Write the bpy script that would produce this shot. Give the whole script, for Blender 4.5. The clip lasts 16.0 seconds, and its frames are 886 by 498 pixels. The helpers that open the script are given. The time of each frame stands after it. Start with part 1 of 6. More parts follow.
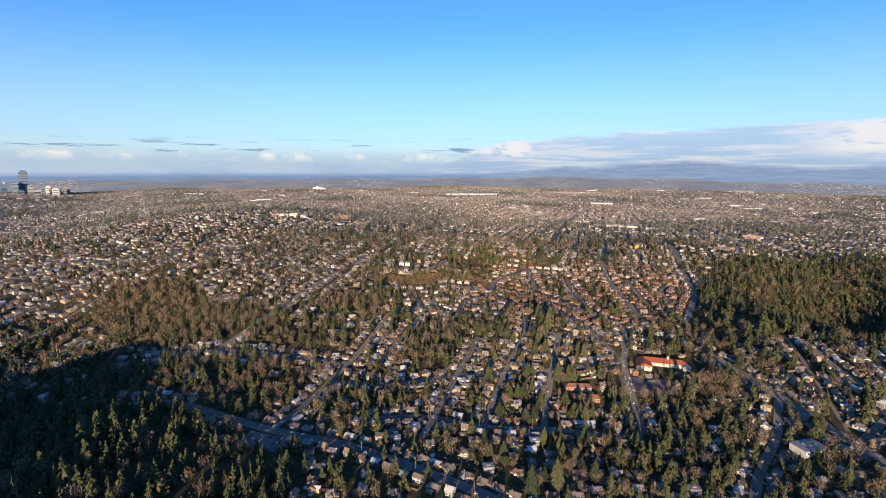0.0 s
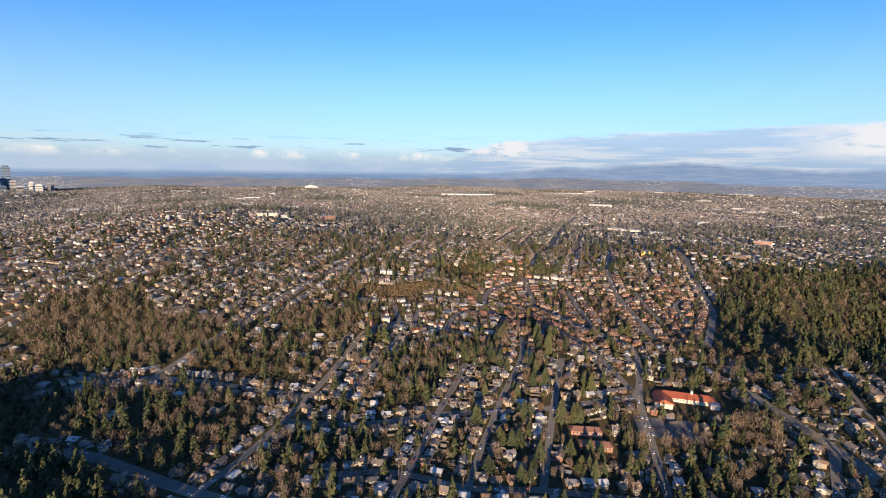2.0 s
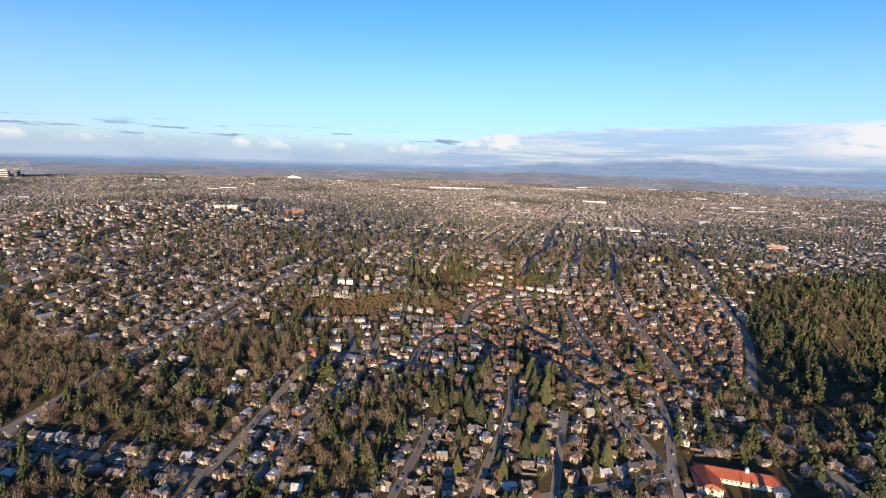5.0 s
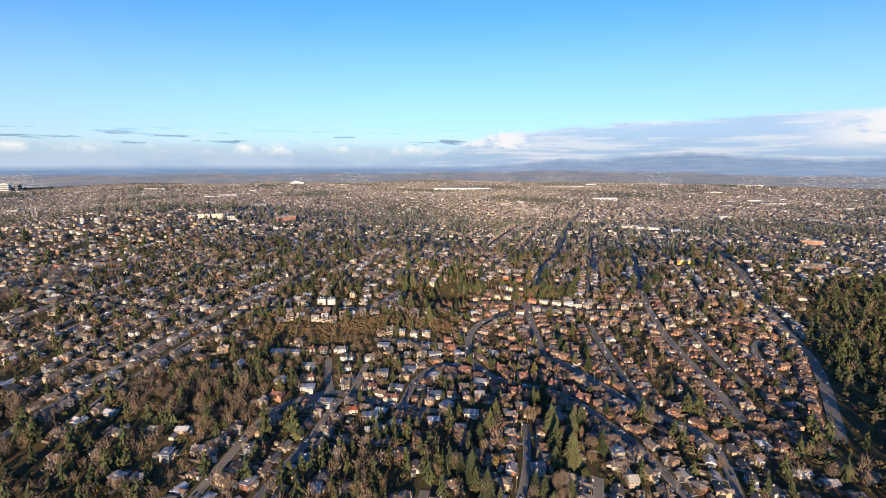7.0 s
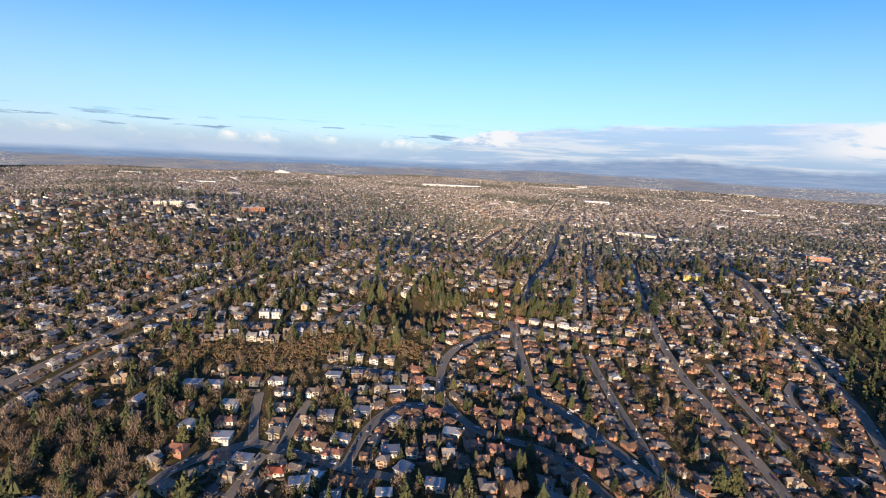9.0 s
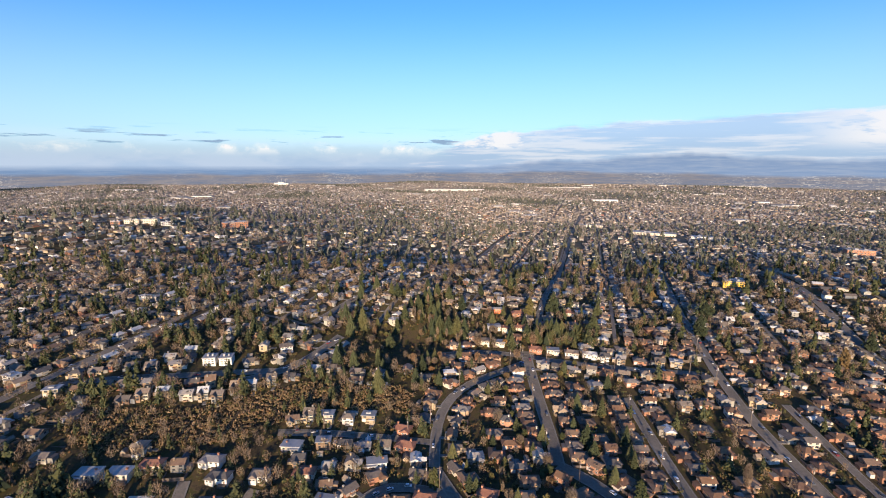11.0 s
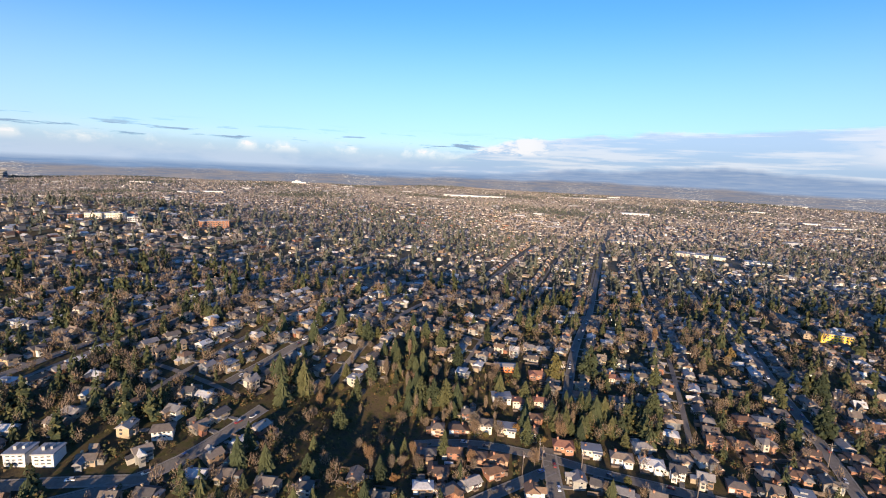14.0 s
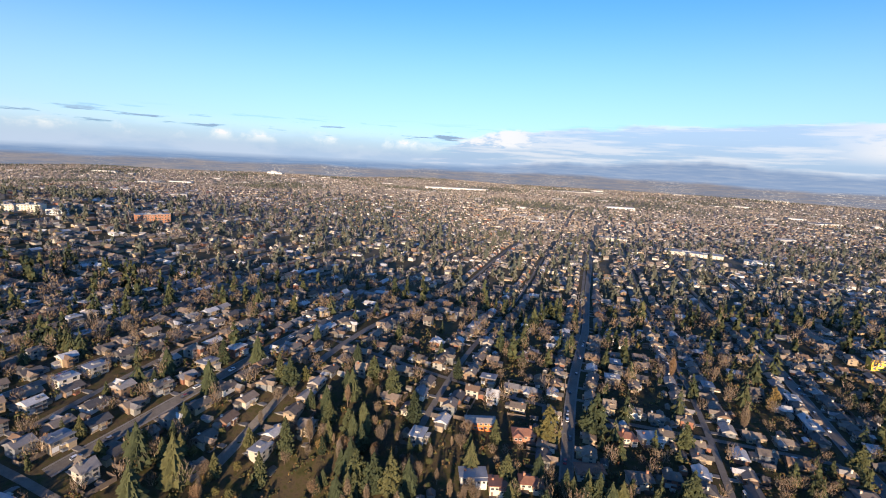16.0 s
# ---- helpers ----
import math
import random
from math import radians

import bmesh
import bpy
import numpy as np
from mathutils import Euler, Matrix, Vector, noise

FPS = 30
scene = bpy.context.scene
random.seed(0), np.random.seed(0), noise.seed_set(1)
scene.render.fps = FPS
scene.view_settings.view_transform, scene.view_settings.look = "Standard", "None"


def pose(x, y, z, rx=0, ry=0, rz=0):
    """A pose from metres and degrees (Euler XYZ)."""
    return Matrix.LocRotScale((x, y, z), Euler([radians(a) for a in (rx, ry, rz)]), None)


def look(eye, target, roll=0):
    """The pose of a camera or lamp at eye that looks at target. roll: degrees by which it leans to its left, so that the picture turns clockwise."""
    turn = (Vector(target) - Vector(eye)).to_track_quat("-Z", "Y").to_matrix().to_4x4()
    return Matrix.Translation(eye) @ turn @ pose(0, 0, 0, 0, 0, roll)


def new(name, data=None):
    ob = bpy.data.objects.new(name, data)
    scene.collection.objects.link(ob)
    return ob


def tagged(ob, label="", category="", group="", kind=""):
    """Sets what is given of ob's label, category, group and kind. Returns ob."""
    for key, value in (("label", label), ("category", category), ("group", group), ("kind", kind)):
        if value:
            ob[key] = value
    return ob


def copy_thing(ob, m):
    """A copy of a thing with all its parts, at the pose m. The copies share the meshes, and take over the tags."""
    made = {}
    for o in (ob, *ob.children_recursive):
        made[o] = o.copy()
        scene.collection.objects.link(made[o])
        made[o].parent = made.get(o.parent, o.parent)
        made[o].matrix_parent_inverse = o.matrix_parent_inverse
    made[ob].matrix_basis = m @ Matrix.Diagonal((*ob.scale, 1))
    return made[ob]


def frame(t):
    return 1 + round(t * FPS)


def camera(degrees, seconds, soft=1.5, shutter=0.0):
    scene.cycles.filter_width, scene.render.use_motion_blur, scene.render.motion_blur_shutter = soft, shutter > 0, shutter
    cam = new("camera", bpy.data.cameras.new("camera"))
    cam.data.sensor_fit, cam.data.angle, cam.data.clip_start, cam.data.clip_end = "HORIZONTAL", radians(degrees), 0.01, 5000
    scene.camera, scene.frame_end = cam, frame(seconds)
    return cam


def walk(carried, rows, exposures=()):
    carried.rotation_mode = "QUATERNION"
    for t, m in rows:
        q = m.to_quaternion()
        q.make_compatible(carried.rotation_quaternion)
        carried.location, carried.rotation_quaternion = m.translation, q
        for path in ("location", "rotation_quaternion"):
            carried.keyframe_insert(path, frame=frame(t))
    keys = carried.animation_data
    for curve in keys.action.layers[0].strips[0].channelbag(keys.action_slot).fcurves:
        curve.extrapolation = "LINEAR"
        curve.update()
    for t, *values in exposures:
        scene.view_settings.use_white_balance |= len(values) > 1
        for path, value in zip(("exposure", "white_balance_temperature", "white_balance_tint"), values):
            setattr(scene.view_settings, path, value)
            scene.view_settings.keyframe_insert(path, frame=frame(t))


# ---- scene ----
cam = camera(85.2, 16.0, soft=1.0)
PATH = [
    (0, (-0.025, -0.014, 149.457), (-0.024, 1.959, 149.13), 0.2),
    (0.5, (2.957, 18.751, 148.599), (2.962, 20.724, 148.273), 0.1),
    (1, (5.995, 37.557, 147.631), (5.997, 39.53, 147.305), -0.2),
    (1.5, (8.956, 56.444, 146.707), (8.955, 58.417, 146.378), 0.2),
    (2, (11.852, 75.244, 145.651), (11.869, 77.217, 145.324), 0.8),
    (2.5, (14.885, 93.988, 144.547), (14.91, 95.961, 144.22), 1.0),
    (3, (17.858, 112.749, 143.533), (17.875, 114.72, 143.196), 1.3),
    (3.5, (20.897, 131.567, 142.668), (20.932, 133.537, 142.326), 2.5),
    (4, (23.868, 150.181, 141.742), (23.927, 152.148, 141.388), 3.2),
    (4.2, (25.044, 157.624, 141.499), (25.11, 159.592, 141.147), 2.8),
    (6.3, (37.358, 236.107, 136.194), (37.399, 238.075, 135.84), 0.9),
    (6.5, (38.541, 243.581, 135.926), (38.58, 245.549, 135.571), 0.7),
    (7, (41.513, 262.255, 134.768), (41.539, 264.224, 134.42), 0.1),
    (7.5, (44.469, 280.969, 133.545), (44.5, 282.937, 133.191), 0.3),
    (8, (47.386, 299.708, 132.398), (47.439, 301.676, 132.045), 1.1),
    (8.5, (50.283, 318.102, 131.213), (50.351, 320.071, 130.87), 2.8),
    (9, (53.056, 335.76, 130.085), (53.133, 337.726, 129.724), 2.7),
    (9.2, (54.171, 342.962, 129.804), (54.251, 344.929, 129.45), 2.3),
    (11.3, (66.29, 421.504, 123.764), (66.343, 423.474, 123.423), -0.4),
    (11.5, (67.464, 429.011, 123.477), (67.519, 430.981, 123.136), -0.8),
    (12, (70.407, 447.776, 122.293), (70.451, 449.749, 121.966), -1.1),
    (12.5, (73.285, 466.509, 121.017), (73.29, 468.482, 120.69), 0.2),
    (13, (76.207, 485.181, 119.71), (76.24, 487.154, 119.386), 2.5),
    (13.5, (79.19, 503.814, 118.463), (79.193, 505.789, 118.144), 1.7),
    (14, (82.026, 522.443, 117.226), (81.995, 524.417, 116.906), 2.5),
    (14.5, (84.865, 541.018, 116.072), (84.866, 542.991, 115.739), 3.4),
    (15, (87.624, 559.556, 114.944), (87.645, 561.526, 114.602), 3.6),
    (15.5, (90.312, 578.135, 113.827), (90.338, 580.103, 113.474), 3.4),
    (16, (92.918, 596.687, 112.907), (92.959, 598.656, 112.56), 3.0),
]
EXPOSURE = 0.8
walk(cam, [(t, look(eye, target, roll)) for t, eye, target, roll in PATH], [(0, 0.86), (6, 0.95), (12, 0.97), (16, 1.02)])

# ---- world and sun ----
SUN_AZ, SUN_EL = 187.0, 8.2          # degrees: compass-like azimuth from +y towards +x, and elevation
world = bpy.data.worlds.new("world")
scene.world = world
world.use_nodes = True
wn, wl = world.node_tree.nodes, world.node_tree.links
sky = wn.new("ShaderNodeTexSky")
sky.sky_type = "NISHITA"
sky.sun_disc = False
sky.sun_elevation, sky.sun_rotation = radians(SUN_EL), radians(SUN_AZ)
sky.air_density, sky.dust_density, sky.ozone_density, sky.altitude = 1.0, 0.5, 4.0, 150
bg = wn["Background"]
tint = wn.new("ShaderNodeMix")          # clear winter air: deeper blue than the plain model gives
tint.data_type, tint.blend_type = "RGBA", "MULTIPLY"
tint.inputs[0].default_value, tint.inputs[7].default_value = 1.0, (0.73, 1.04, 1.41, 1)
wl.new(sky.outputs[0], tint.inputs[6])
wl.new(tint.outputs[2], bg.inputs[0])
bg.inputs[1].default_value = 0.115
sun = new("sun", bpy.data.lights.new("sun", "SUN"))
sun.data.energy, sun.data.angle, sun.data.color = 5.0, radians(0.5), (1.0, 0.745, 0.50)
sd = Vector((math.sin(radians(SUN_AZ)) * math.cos(radians(SUN_EL)), math.cos(radians(SUN_AZ)) * math.cos(radians(SUN_EL)), math.sin(radians(SUN_EL))))
sun.matrix_world = look(sd * 900, (0, 0, 0))

# ---- materials ----
rng = np.random.default_rng(7)


def ramp(nt, fac, stops, constant=False):
    r = nt.nodes.new("ShaderNodeValToRGB")
    r.color_ramp.interpolation = "CONSTANT" if constant else "LINEAR"
    el = r.color_ramp.elements
    while len(el) < len(stops):
        el.new(0.5)
    for e, (p, c) in zip(el, stops):
        e.position, e.color = p, (*c, 1)
    nt.links.new(fac, r.inputs[0])
    return r.outputs[0]


def mixed(nt, fac, a, b, mode="MIX"):
    m = nt.nodes.new("ShaderNodeMix")
    m.data_type, m.blend_type = "RGBA", mode
    for sock, v in ((m.inputs[0], fac), (m.inputs[6], a), (m.inputs[7], b)):
        if isinstance(v, bpy.types.NodeSocket):
            nt.links.new(v, sock)
        else:
            sock.default_value = v if isinstance(v, float) else (*v, 1)
    return m.outputs[2]


def noise_tex(nt, scale, detail=4.0, rough=0.55, coords="Object"):
    tc = nt.nodes.new("ShaderNodeTexCoord")
    n = nt.nodes.new("ShaderNodeTexNoise")
    n.inputs["Scale"].default_value, n.inputs["Detail"].default_value, n.inputs["Roughness"].default_value = scale, detail, rough
    nt.links.new(tc.outputs[coords], n.inputs["Vector"])
    return n.outputs[0]


def mat(name, stops, rough=0.8, spread="object", grain=2.0, amount=0.35, bump=0.0, spec=0.3, constant=False, metallic=0.0, blotch=0.0):
    """A surface whose colour goes through stops from piece to piece, with grain and large stains over it."""
    m = bpy.data.materials.new(name)
    m.use_nodes = True
    nt = m.node_tree
    b = nt.nodes["Principled BSDF"]
    if spread == "object":
        fac = nt.nodes.new("ShaderNodeObjectInfo").outputs["Random"]
    elif spread == "island":
        fac = nt.nodes.new("ShaderNodeNewGeometry").outputs["Random Per Island"]
    else:
        fac = noise_tex(nt, blotch or 0.05, 3)
    col = ramp(nt, fac, stops, constant)
    g = noise_tex(nt, grain, 5, 0.65)
    dark = ramp(nt, g, [(0.25, (1 - amount,) * 3), (0.75, (1 + amount * 0.3,) * 3)])
    col = mixed(nt, 1.0, col, dark, "MULTIPLY")
    nt.links.new(col, b.inputs["Base Color"])
    b.inputs["Roughness"].default_value, b.inputs["Metallic"].default_value = rough, metallic
    b.inputs["Specular IOR Level"].default_value = spec
    if bump:
        bp = nt.nodes.new("ShaderNodeBump")
        bp.inputs["Strength"].default_value, bp.inputs["Distance"].default_value = bump, 0.1
        nt.links.new(g, bp.inputs["Height"])
        nt.links.new(bp.outputs[0], b.inputs["Normal"])
    return m


CLAD = [(0.0, (0.44, 0.40, 0.33)), (0.10, (0.22, 0.21, 0.19)), (0.24, (0.33, 0.26, 0.18)), (0.38, (0.16, 0.17, 0.18)), (0.49, (0.60, 0.57, 0.51)),
        (0.55, (0.22, 0.15, 0.10)), (0.70, (0.28, 0.27, 0.24)), (0.80, (0.40, 0.31, 0.20)), (0.92, (0.24, 0.11, 0.07))]
ROOFS = [(0.0, (0.15, 0.125, 0.105)), (0.20, (0.22, 0.18, 0.145)), (0.40, (0.10, 0.092, 0.088)), (0.56, (0.26, 0.20, 0.15)), (0.70, (0.19, 0.125, 0.085)), (0.80, (0.33, 0.30, 0.27)), (0.85, (0.21, 0.20, 0.20)), (0.91, (0.50, 0.49, 0.48))]
BRICKS = [(0.0, (0.33, 0.17, 0.11)), (0.3, (0.40, 0.22, 0.14)), (0.55, (0.28, 0.14, 0.09)), (0.75, (0.44, 0.30, 0.20)), (0.92, (0.55, 0.48, 0.40))]
BROWNS = [(0.0, (0.145, 0.088, 0.060)), (0.25, (0.20, 0.115, 0.068)), (0.45, (0.105, 0.075, 0.060)), (0.6, (0.19, 0.130, 0.092)), (0.75, (0.15, 0.125, 0.108)), (0.86, (0.23, 0.205, 0.18)), (0.95, (0.12, 0.115, 0.112))]
CONIF = [(0.0, (0.036, 0.046, 0.026)), (0.35, (0.055, 0.066, 0.034)), (0.7, (0.080, 0.086, 0.040)), (0.95, (0.098, 0.096, 0.042))]
BARE = [(0.0, (0.160, 0.122, 0.090)), (0.4, (0.225, 0.170, 0.118)), (0.75, (0.165, 0.138, 0.112)), (0.95, (0.26, 0.165, 0.095))]
LEAFY = [(0.0, (0.045, 0.055, 0.024)), (0.35, (0.080, 0.082, 0.032)), (0.6, (0.125, 0.105, 0.038)), (0.8, (0.13, 0.082, 0.046)), (0.92, (0.19, 0.13, 0.045)), (1.0, (0.17, 0.075, 0.04))]
# trees and houses on the open plain: haze painted in as paler, greyer colours
HAZED_CONIF = [(0.0, (0.075, 0.088, 0.072)), (0.5, (0.100, 0.108, 0.086)), (1.0, (0.125, 0.122, 0.088))]
HAZED_BARE = [(0.0, (0.195, 0.172, 0.158)), (0.4, (0.245, 0.215, 0.192)), (0.75, (0.215, 0.200, 0.190)), (1.0, (0.275, 0.225, 0.178))]
HAZED_CLAD = [(0.0, (0.52, 0.47, 0.40)), (0.18, (0.34, 0.29, 0.23)), (0.34, (0.68, 0.65, 0.60)), (0.50, (0.24, 0.21, 0.18)), (0.62, (0.40, 0.32, 0.23)), (0.8, (0.30, 0.29, 0.27)), (0.92, (0.70, 0.66, 0.58))]
HAZED_ROOFS = [(0.0, (0.18, 0.155, 0.135)), (0.3, (0.25, 0.22, 0.195)), (0.55, (0.21, 0.165, 0.13)), (0.75, (0.31, 0.29, 0.27)), (0.93, (0.48, 0.47, 0.46))]

M = {}
for tag, spread in (("", "object"), ("_mass", "island")):
    M["clad" + tag] = mat("painted_cladding" + tag, CLAD, 0.75, spread, 1.2, 0.22, 0.1, constant=True)
    M["roof" + tag] = mat("asphalt_shingle" + tag, ROOFS, 0.85, spread, 0.9, 0.35, 0.3, constant=True)
    M["brick" + tag] = mat("brick_wall" + tag, BRICKS, 0.85, spread, 3.0, 0.35, 0.3, constant=True)
    M["brown" + tag] = mat("brown_shingle" + tag, BROWNS, 0.85, spread, 0.9, 0.35, 0.3, constant=True)
    M["conif" + tag] = mat("conifer_needles" + tag, CONIF, 0.9, spread, 0.5, 0.5, spec=0.1)
    M["bare" + tag] = mat("bare_twigs" + tag, BARE, 0.95, spread, 0.5, 0.4, spec=0.05)
    M["leafy" + tag] = mat("evergreen_leaves" + tag, LEAFY, 0.85, spread, 0.6, 0.45, spec=0.15)
    M["glass" + tag] = mat("window_glass" + tag, [(0, (0.03, 0.035, 0.045)), (1, (0.08, 0.09, 0.10))], 0.12, spread, 0.4, 0.2, spec=0.6)
    M["trim" + tag] = mat("white_trim" + tag, [(0, (0.42, 0.40, 0.36)), (0.4, (0.62, 0.60, 0.56)), (0.7, (0.30, 0.26, 0.22)), (1, (0.74, 0.73, 0.70))], 0.6, spread, 1.0, 0.15)
    M["pale" + tag] = mat("pale_flat_roof" + tag, [(0, (0.35, 0.35, 0.35)), (0.5, (0.24, 0.24, 0.245)), (1, (0.47, 0.465, 0.455))], 0.7, spread, 0.3, 0.25)
    M["paint" + tag] = mat("car_paint" + tag, [(0, (0.75, 0.75, 0.75)), (0.25, (0.05, 0.05, 0.06)), (0.45, (0.35, 0.36, 0.38)), (0.62, (0.12, 0.13, 0.15)),
                                               (0.75, (0.30, 0.03, 0.03)), (0.84, (0.05, 0.10, 0.25)), (0.92, (0.6, 0.58, 0.52))], 0.3, spread, 0.5, 0.1, spec=0.5, constant=True)
# distant copies of needles, twigs, walls and roofs, with haze in their colour
M["cedar"] = mat("conifer_needles_hazed", HAZED_CONIF, 0.9, "island", 0.3, 0.35, spec=0.1)
M["alder"] = mat("bare_twigs_hazed", HAZED_BARE, 0.95, "island", 0.3, 0.3, spec=0.05)
M["clad_hazed"] = mat("light_painted_cladding", HAZED_CLAD, 0.75, "island", 0.6, 0.15, constant=True)
M["roof_hazed"] = mat("asphalt_shingle_hazed", HAZED_ROOFS, 0.85, "island", 0.6, 0.25, constant=True)
M["bracken"] = mat("rusty_bracken", [(0.0, (0.175, 0.115, 0.064)), (0.35, (0.225, 0.142, 0.078)), (0.6, (0.140, 0.122, 0.056)), (0.85, (0.265, 0.190, 0.112))], 0.95, "island", 0.7, 0.35, spec=0.05)
M["bark"] = mat("bark", [(0, (0.10, 0.075, 0.055)), (1, (0.16, 0.12, 0.09))], 0.95, "object", 4.0, 0.4, 0.3)
M["pole"] = mat("weathered_pole_wood", [(0, (0.13, 0.10, 0.08)), (1, (0.2, 0.16, 0.13))], 0.9, "object", 3.0, 0.3)
M["tyre"] = mat("tyre_rubber", [(0, (0.02, 0.02, 0.02)), (1, (0.03, 0.03, 0.03))], 0.8, "object")
M["tile"] = mat("terracotta_tiles", [(0.3, (0.31, 0.078, 0.038)), (0.7, (0.40, 0.115, 0.055))], 0.75, "noise", 1.5, 0.3, 0.3, blotch=0.15)
M["cream"] = mat("cream_stucco", [(0.3, (0.60, 0.52, 0.40)), (0.7, (0.68, 0.60, 0.48))], 0.8, "noise", 1.0, 0.2, blotch=0.2)
M["white"] = mat("white_stucco", [(0.3, (0.50, 0.485, 0.455)), (0.7, (0.61, 0.60, 0.57))], 0.7, "noise", 1.0, 0.15, blotch=0.2)
M["yellow"] = mat("yellow_panels", [(0.3, (0.72, 0.42, 0.04)), (0.7, (0.78, 0.48, 0.06))], 0.6, "noise", 1.0, 0.15, blotch=0.2)
M["orange"] = mat("orange_cladding", [(0.3, (0.62, 0.15, 0.04)), (0.7, (0.70, 0.20, 0.06))], 0.7, "noise", 1.0, 0.2, blotch=0.2)
M["redroof"] = mat("rust_roof", [(0.3, (0.24, 0.115, 0.08)), (0.7, (0.29, 0.14, 0.09))], 0.8, "noise", 1.0, 0.3, blotch=0.2)
M["bigbrick"] = mat("large_brick_walls", [(0.3, (0.36, 0.17, 0.10)), (0.7, (0.42, 0.21, 0.13))], 0.8, "noise", 1.0, 0.3, blotch=0.2)
M["tower"] = mat("tower_facade", [(0, (0.07, 0.12, 0.20)), (0.5, (0.12, 0.18, 0.27)), (1, (0.24, 0.28, 0.34))], 0.4, "object", 0.03, 0.2)
M["asphalt"] = mat("asphalt", [(0.3, (0.130, 0.114, 0.096)), (0.7, (0.195, 0.173, 0.147))], 0.9, "noise", 0.8, 0.3, blotch=0.06)
M["concrete"] = mat("concrete_pavement", [(0.3, (0.16, 0.148, 0.132)), (0.7, (0.22, 0.205, 0.185))], 0.9, "noise", 0.8, 0.25, blotch=0.1)


def ground_material():
    m = bpy.data.materials.new("lawn_and_soil")
    m.use_nodes = True
    nt = m.node_tree
    b = nt.nodes["Principled BSDF"]
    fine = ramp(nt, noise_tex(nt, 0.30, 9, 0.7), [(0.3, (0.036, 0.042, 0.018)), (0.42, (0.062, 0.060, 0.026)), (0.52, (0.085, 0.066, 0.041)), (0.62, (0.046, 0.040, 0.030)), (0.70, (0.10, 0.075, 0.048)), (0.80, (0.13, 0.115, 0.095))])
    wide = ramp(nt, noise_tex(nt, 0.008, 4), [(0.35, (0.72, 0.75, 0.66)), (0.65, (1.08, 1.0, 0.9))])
    plots_hazed = ramp(nt, noise_tex(nt, 0.02, 6, 0.6), [(0.35, (0.20, 0.17, 0.12)), (0.5, (0.27, 0.235, 0.19)), (0.62, (0.15, 0.145, 0.10)), (0.72, (0.34, 0.32, 0.30))])
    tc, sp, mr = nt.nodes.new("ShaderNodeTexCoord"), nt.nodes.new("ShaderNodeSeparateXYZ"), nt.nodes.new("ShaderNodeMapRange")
    nt.links.new(tc.outputs["Object"], sp.inputs[0])          # past the hills the ground is painted paler, in place of haze
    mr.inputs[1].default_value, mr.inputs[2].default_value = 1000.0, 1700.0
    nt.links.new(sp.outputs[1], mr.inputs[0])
    nt.links.new(mixed(nt, mr.outputs[0], mixed(nt, 1.0, fine, wide, "MULTIPLY"), plots_hazed), b.inputs["Base Color"])
    b.inputs["Roughness"].default_value = 0.95
    b.inputs["Specular IOR Level"].default_value = 0.1
    return m


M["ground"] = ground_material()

# ---- the lie of the land ----
BASE = -24.0
HEIGHTS = [
    (-16.3, -7.7, -6.9, 0.1, -14.3, -6.7, -8.8, 5.4),
    (-18.5, 9.9, -10.9, -0.7, -10.7, -4.9, 22.5, -14.2),
    (-26.0, 4.7, 1.7, -4.1, 24.3, -14.2, 18.1, -7.2),
    (11.0, 7.4, 15.8, -6.7, -1.0, 5.7, -0.5, -3.9),
    (28.6, -4.1, 13.7, 13.4, -6.5, 19.1, -3.1, 7.7),
    (-5.4, 12.7, 6.8, 14.2, 8.4, 8.5, 0.7, 21.4),
    (-2.1, 14.4, 0.6, 20.8, 4.0, 5.9, 8.6, 10.9)
]
HILL_X = (-360, -240, -120, 0, 120, 240, 360, 480)
HILL_Y = (280, 380, 480, 580, 680, 780, 880)
HILLS = [(x, y, 125.0, HEIGHTS[j][i]) for j, y in enumerate(HILL_Y) for i, x in enumerate(HILL_X)]
HILLS += [(-500, 1150, 380, 59.9), (0, 1150, 330, 12.8), (500, 1150, 380, 17.0), (-700, 1900, 600, 34.3), (500, 1900, 600, 6.4), (0, 2900, 800, 3.8), (-250, 285, 105, 12.0)]
HILLS += [(-345, -60, 155, 77.0)]          # an unseen rise added south of the place, to shade the hollow behind the wood
HILLS += [(445, 540, 75, -36.0), (550, 595, 92, -42.0), (650, 680, 100, -36.0), (50, 728, 34, -11.0)]
HILLS += [(x, 160, 100, -10.0) for x in (-50, 70, 190)]          # the ground falls away south of the first houses          # the ravine


def land(x, y):
    x, y = np.asarray(x, float), np.asarray(y, float)
    z = np.full(np.broadcast(x, y).shape, BASE)
    for cx, cy, r, h in HILLS:
        z = z + h * np.exp(-((x - cx) ** 2 + (y - cy) ** 2) / (r * r))
    far = np.clip((np.hypot(x, y) - 1500) / 1500, 0, 1)
    return z + far * (9 * np.sin(x * 0.0021 + 1.0) * np.cos(y * 0.0027) + 6 * np.sin(x * 0.0047 + y * 0.0031))


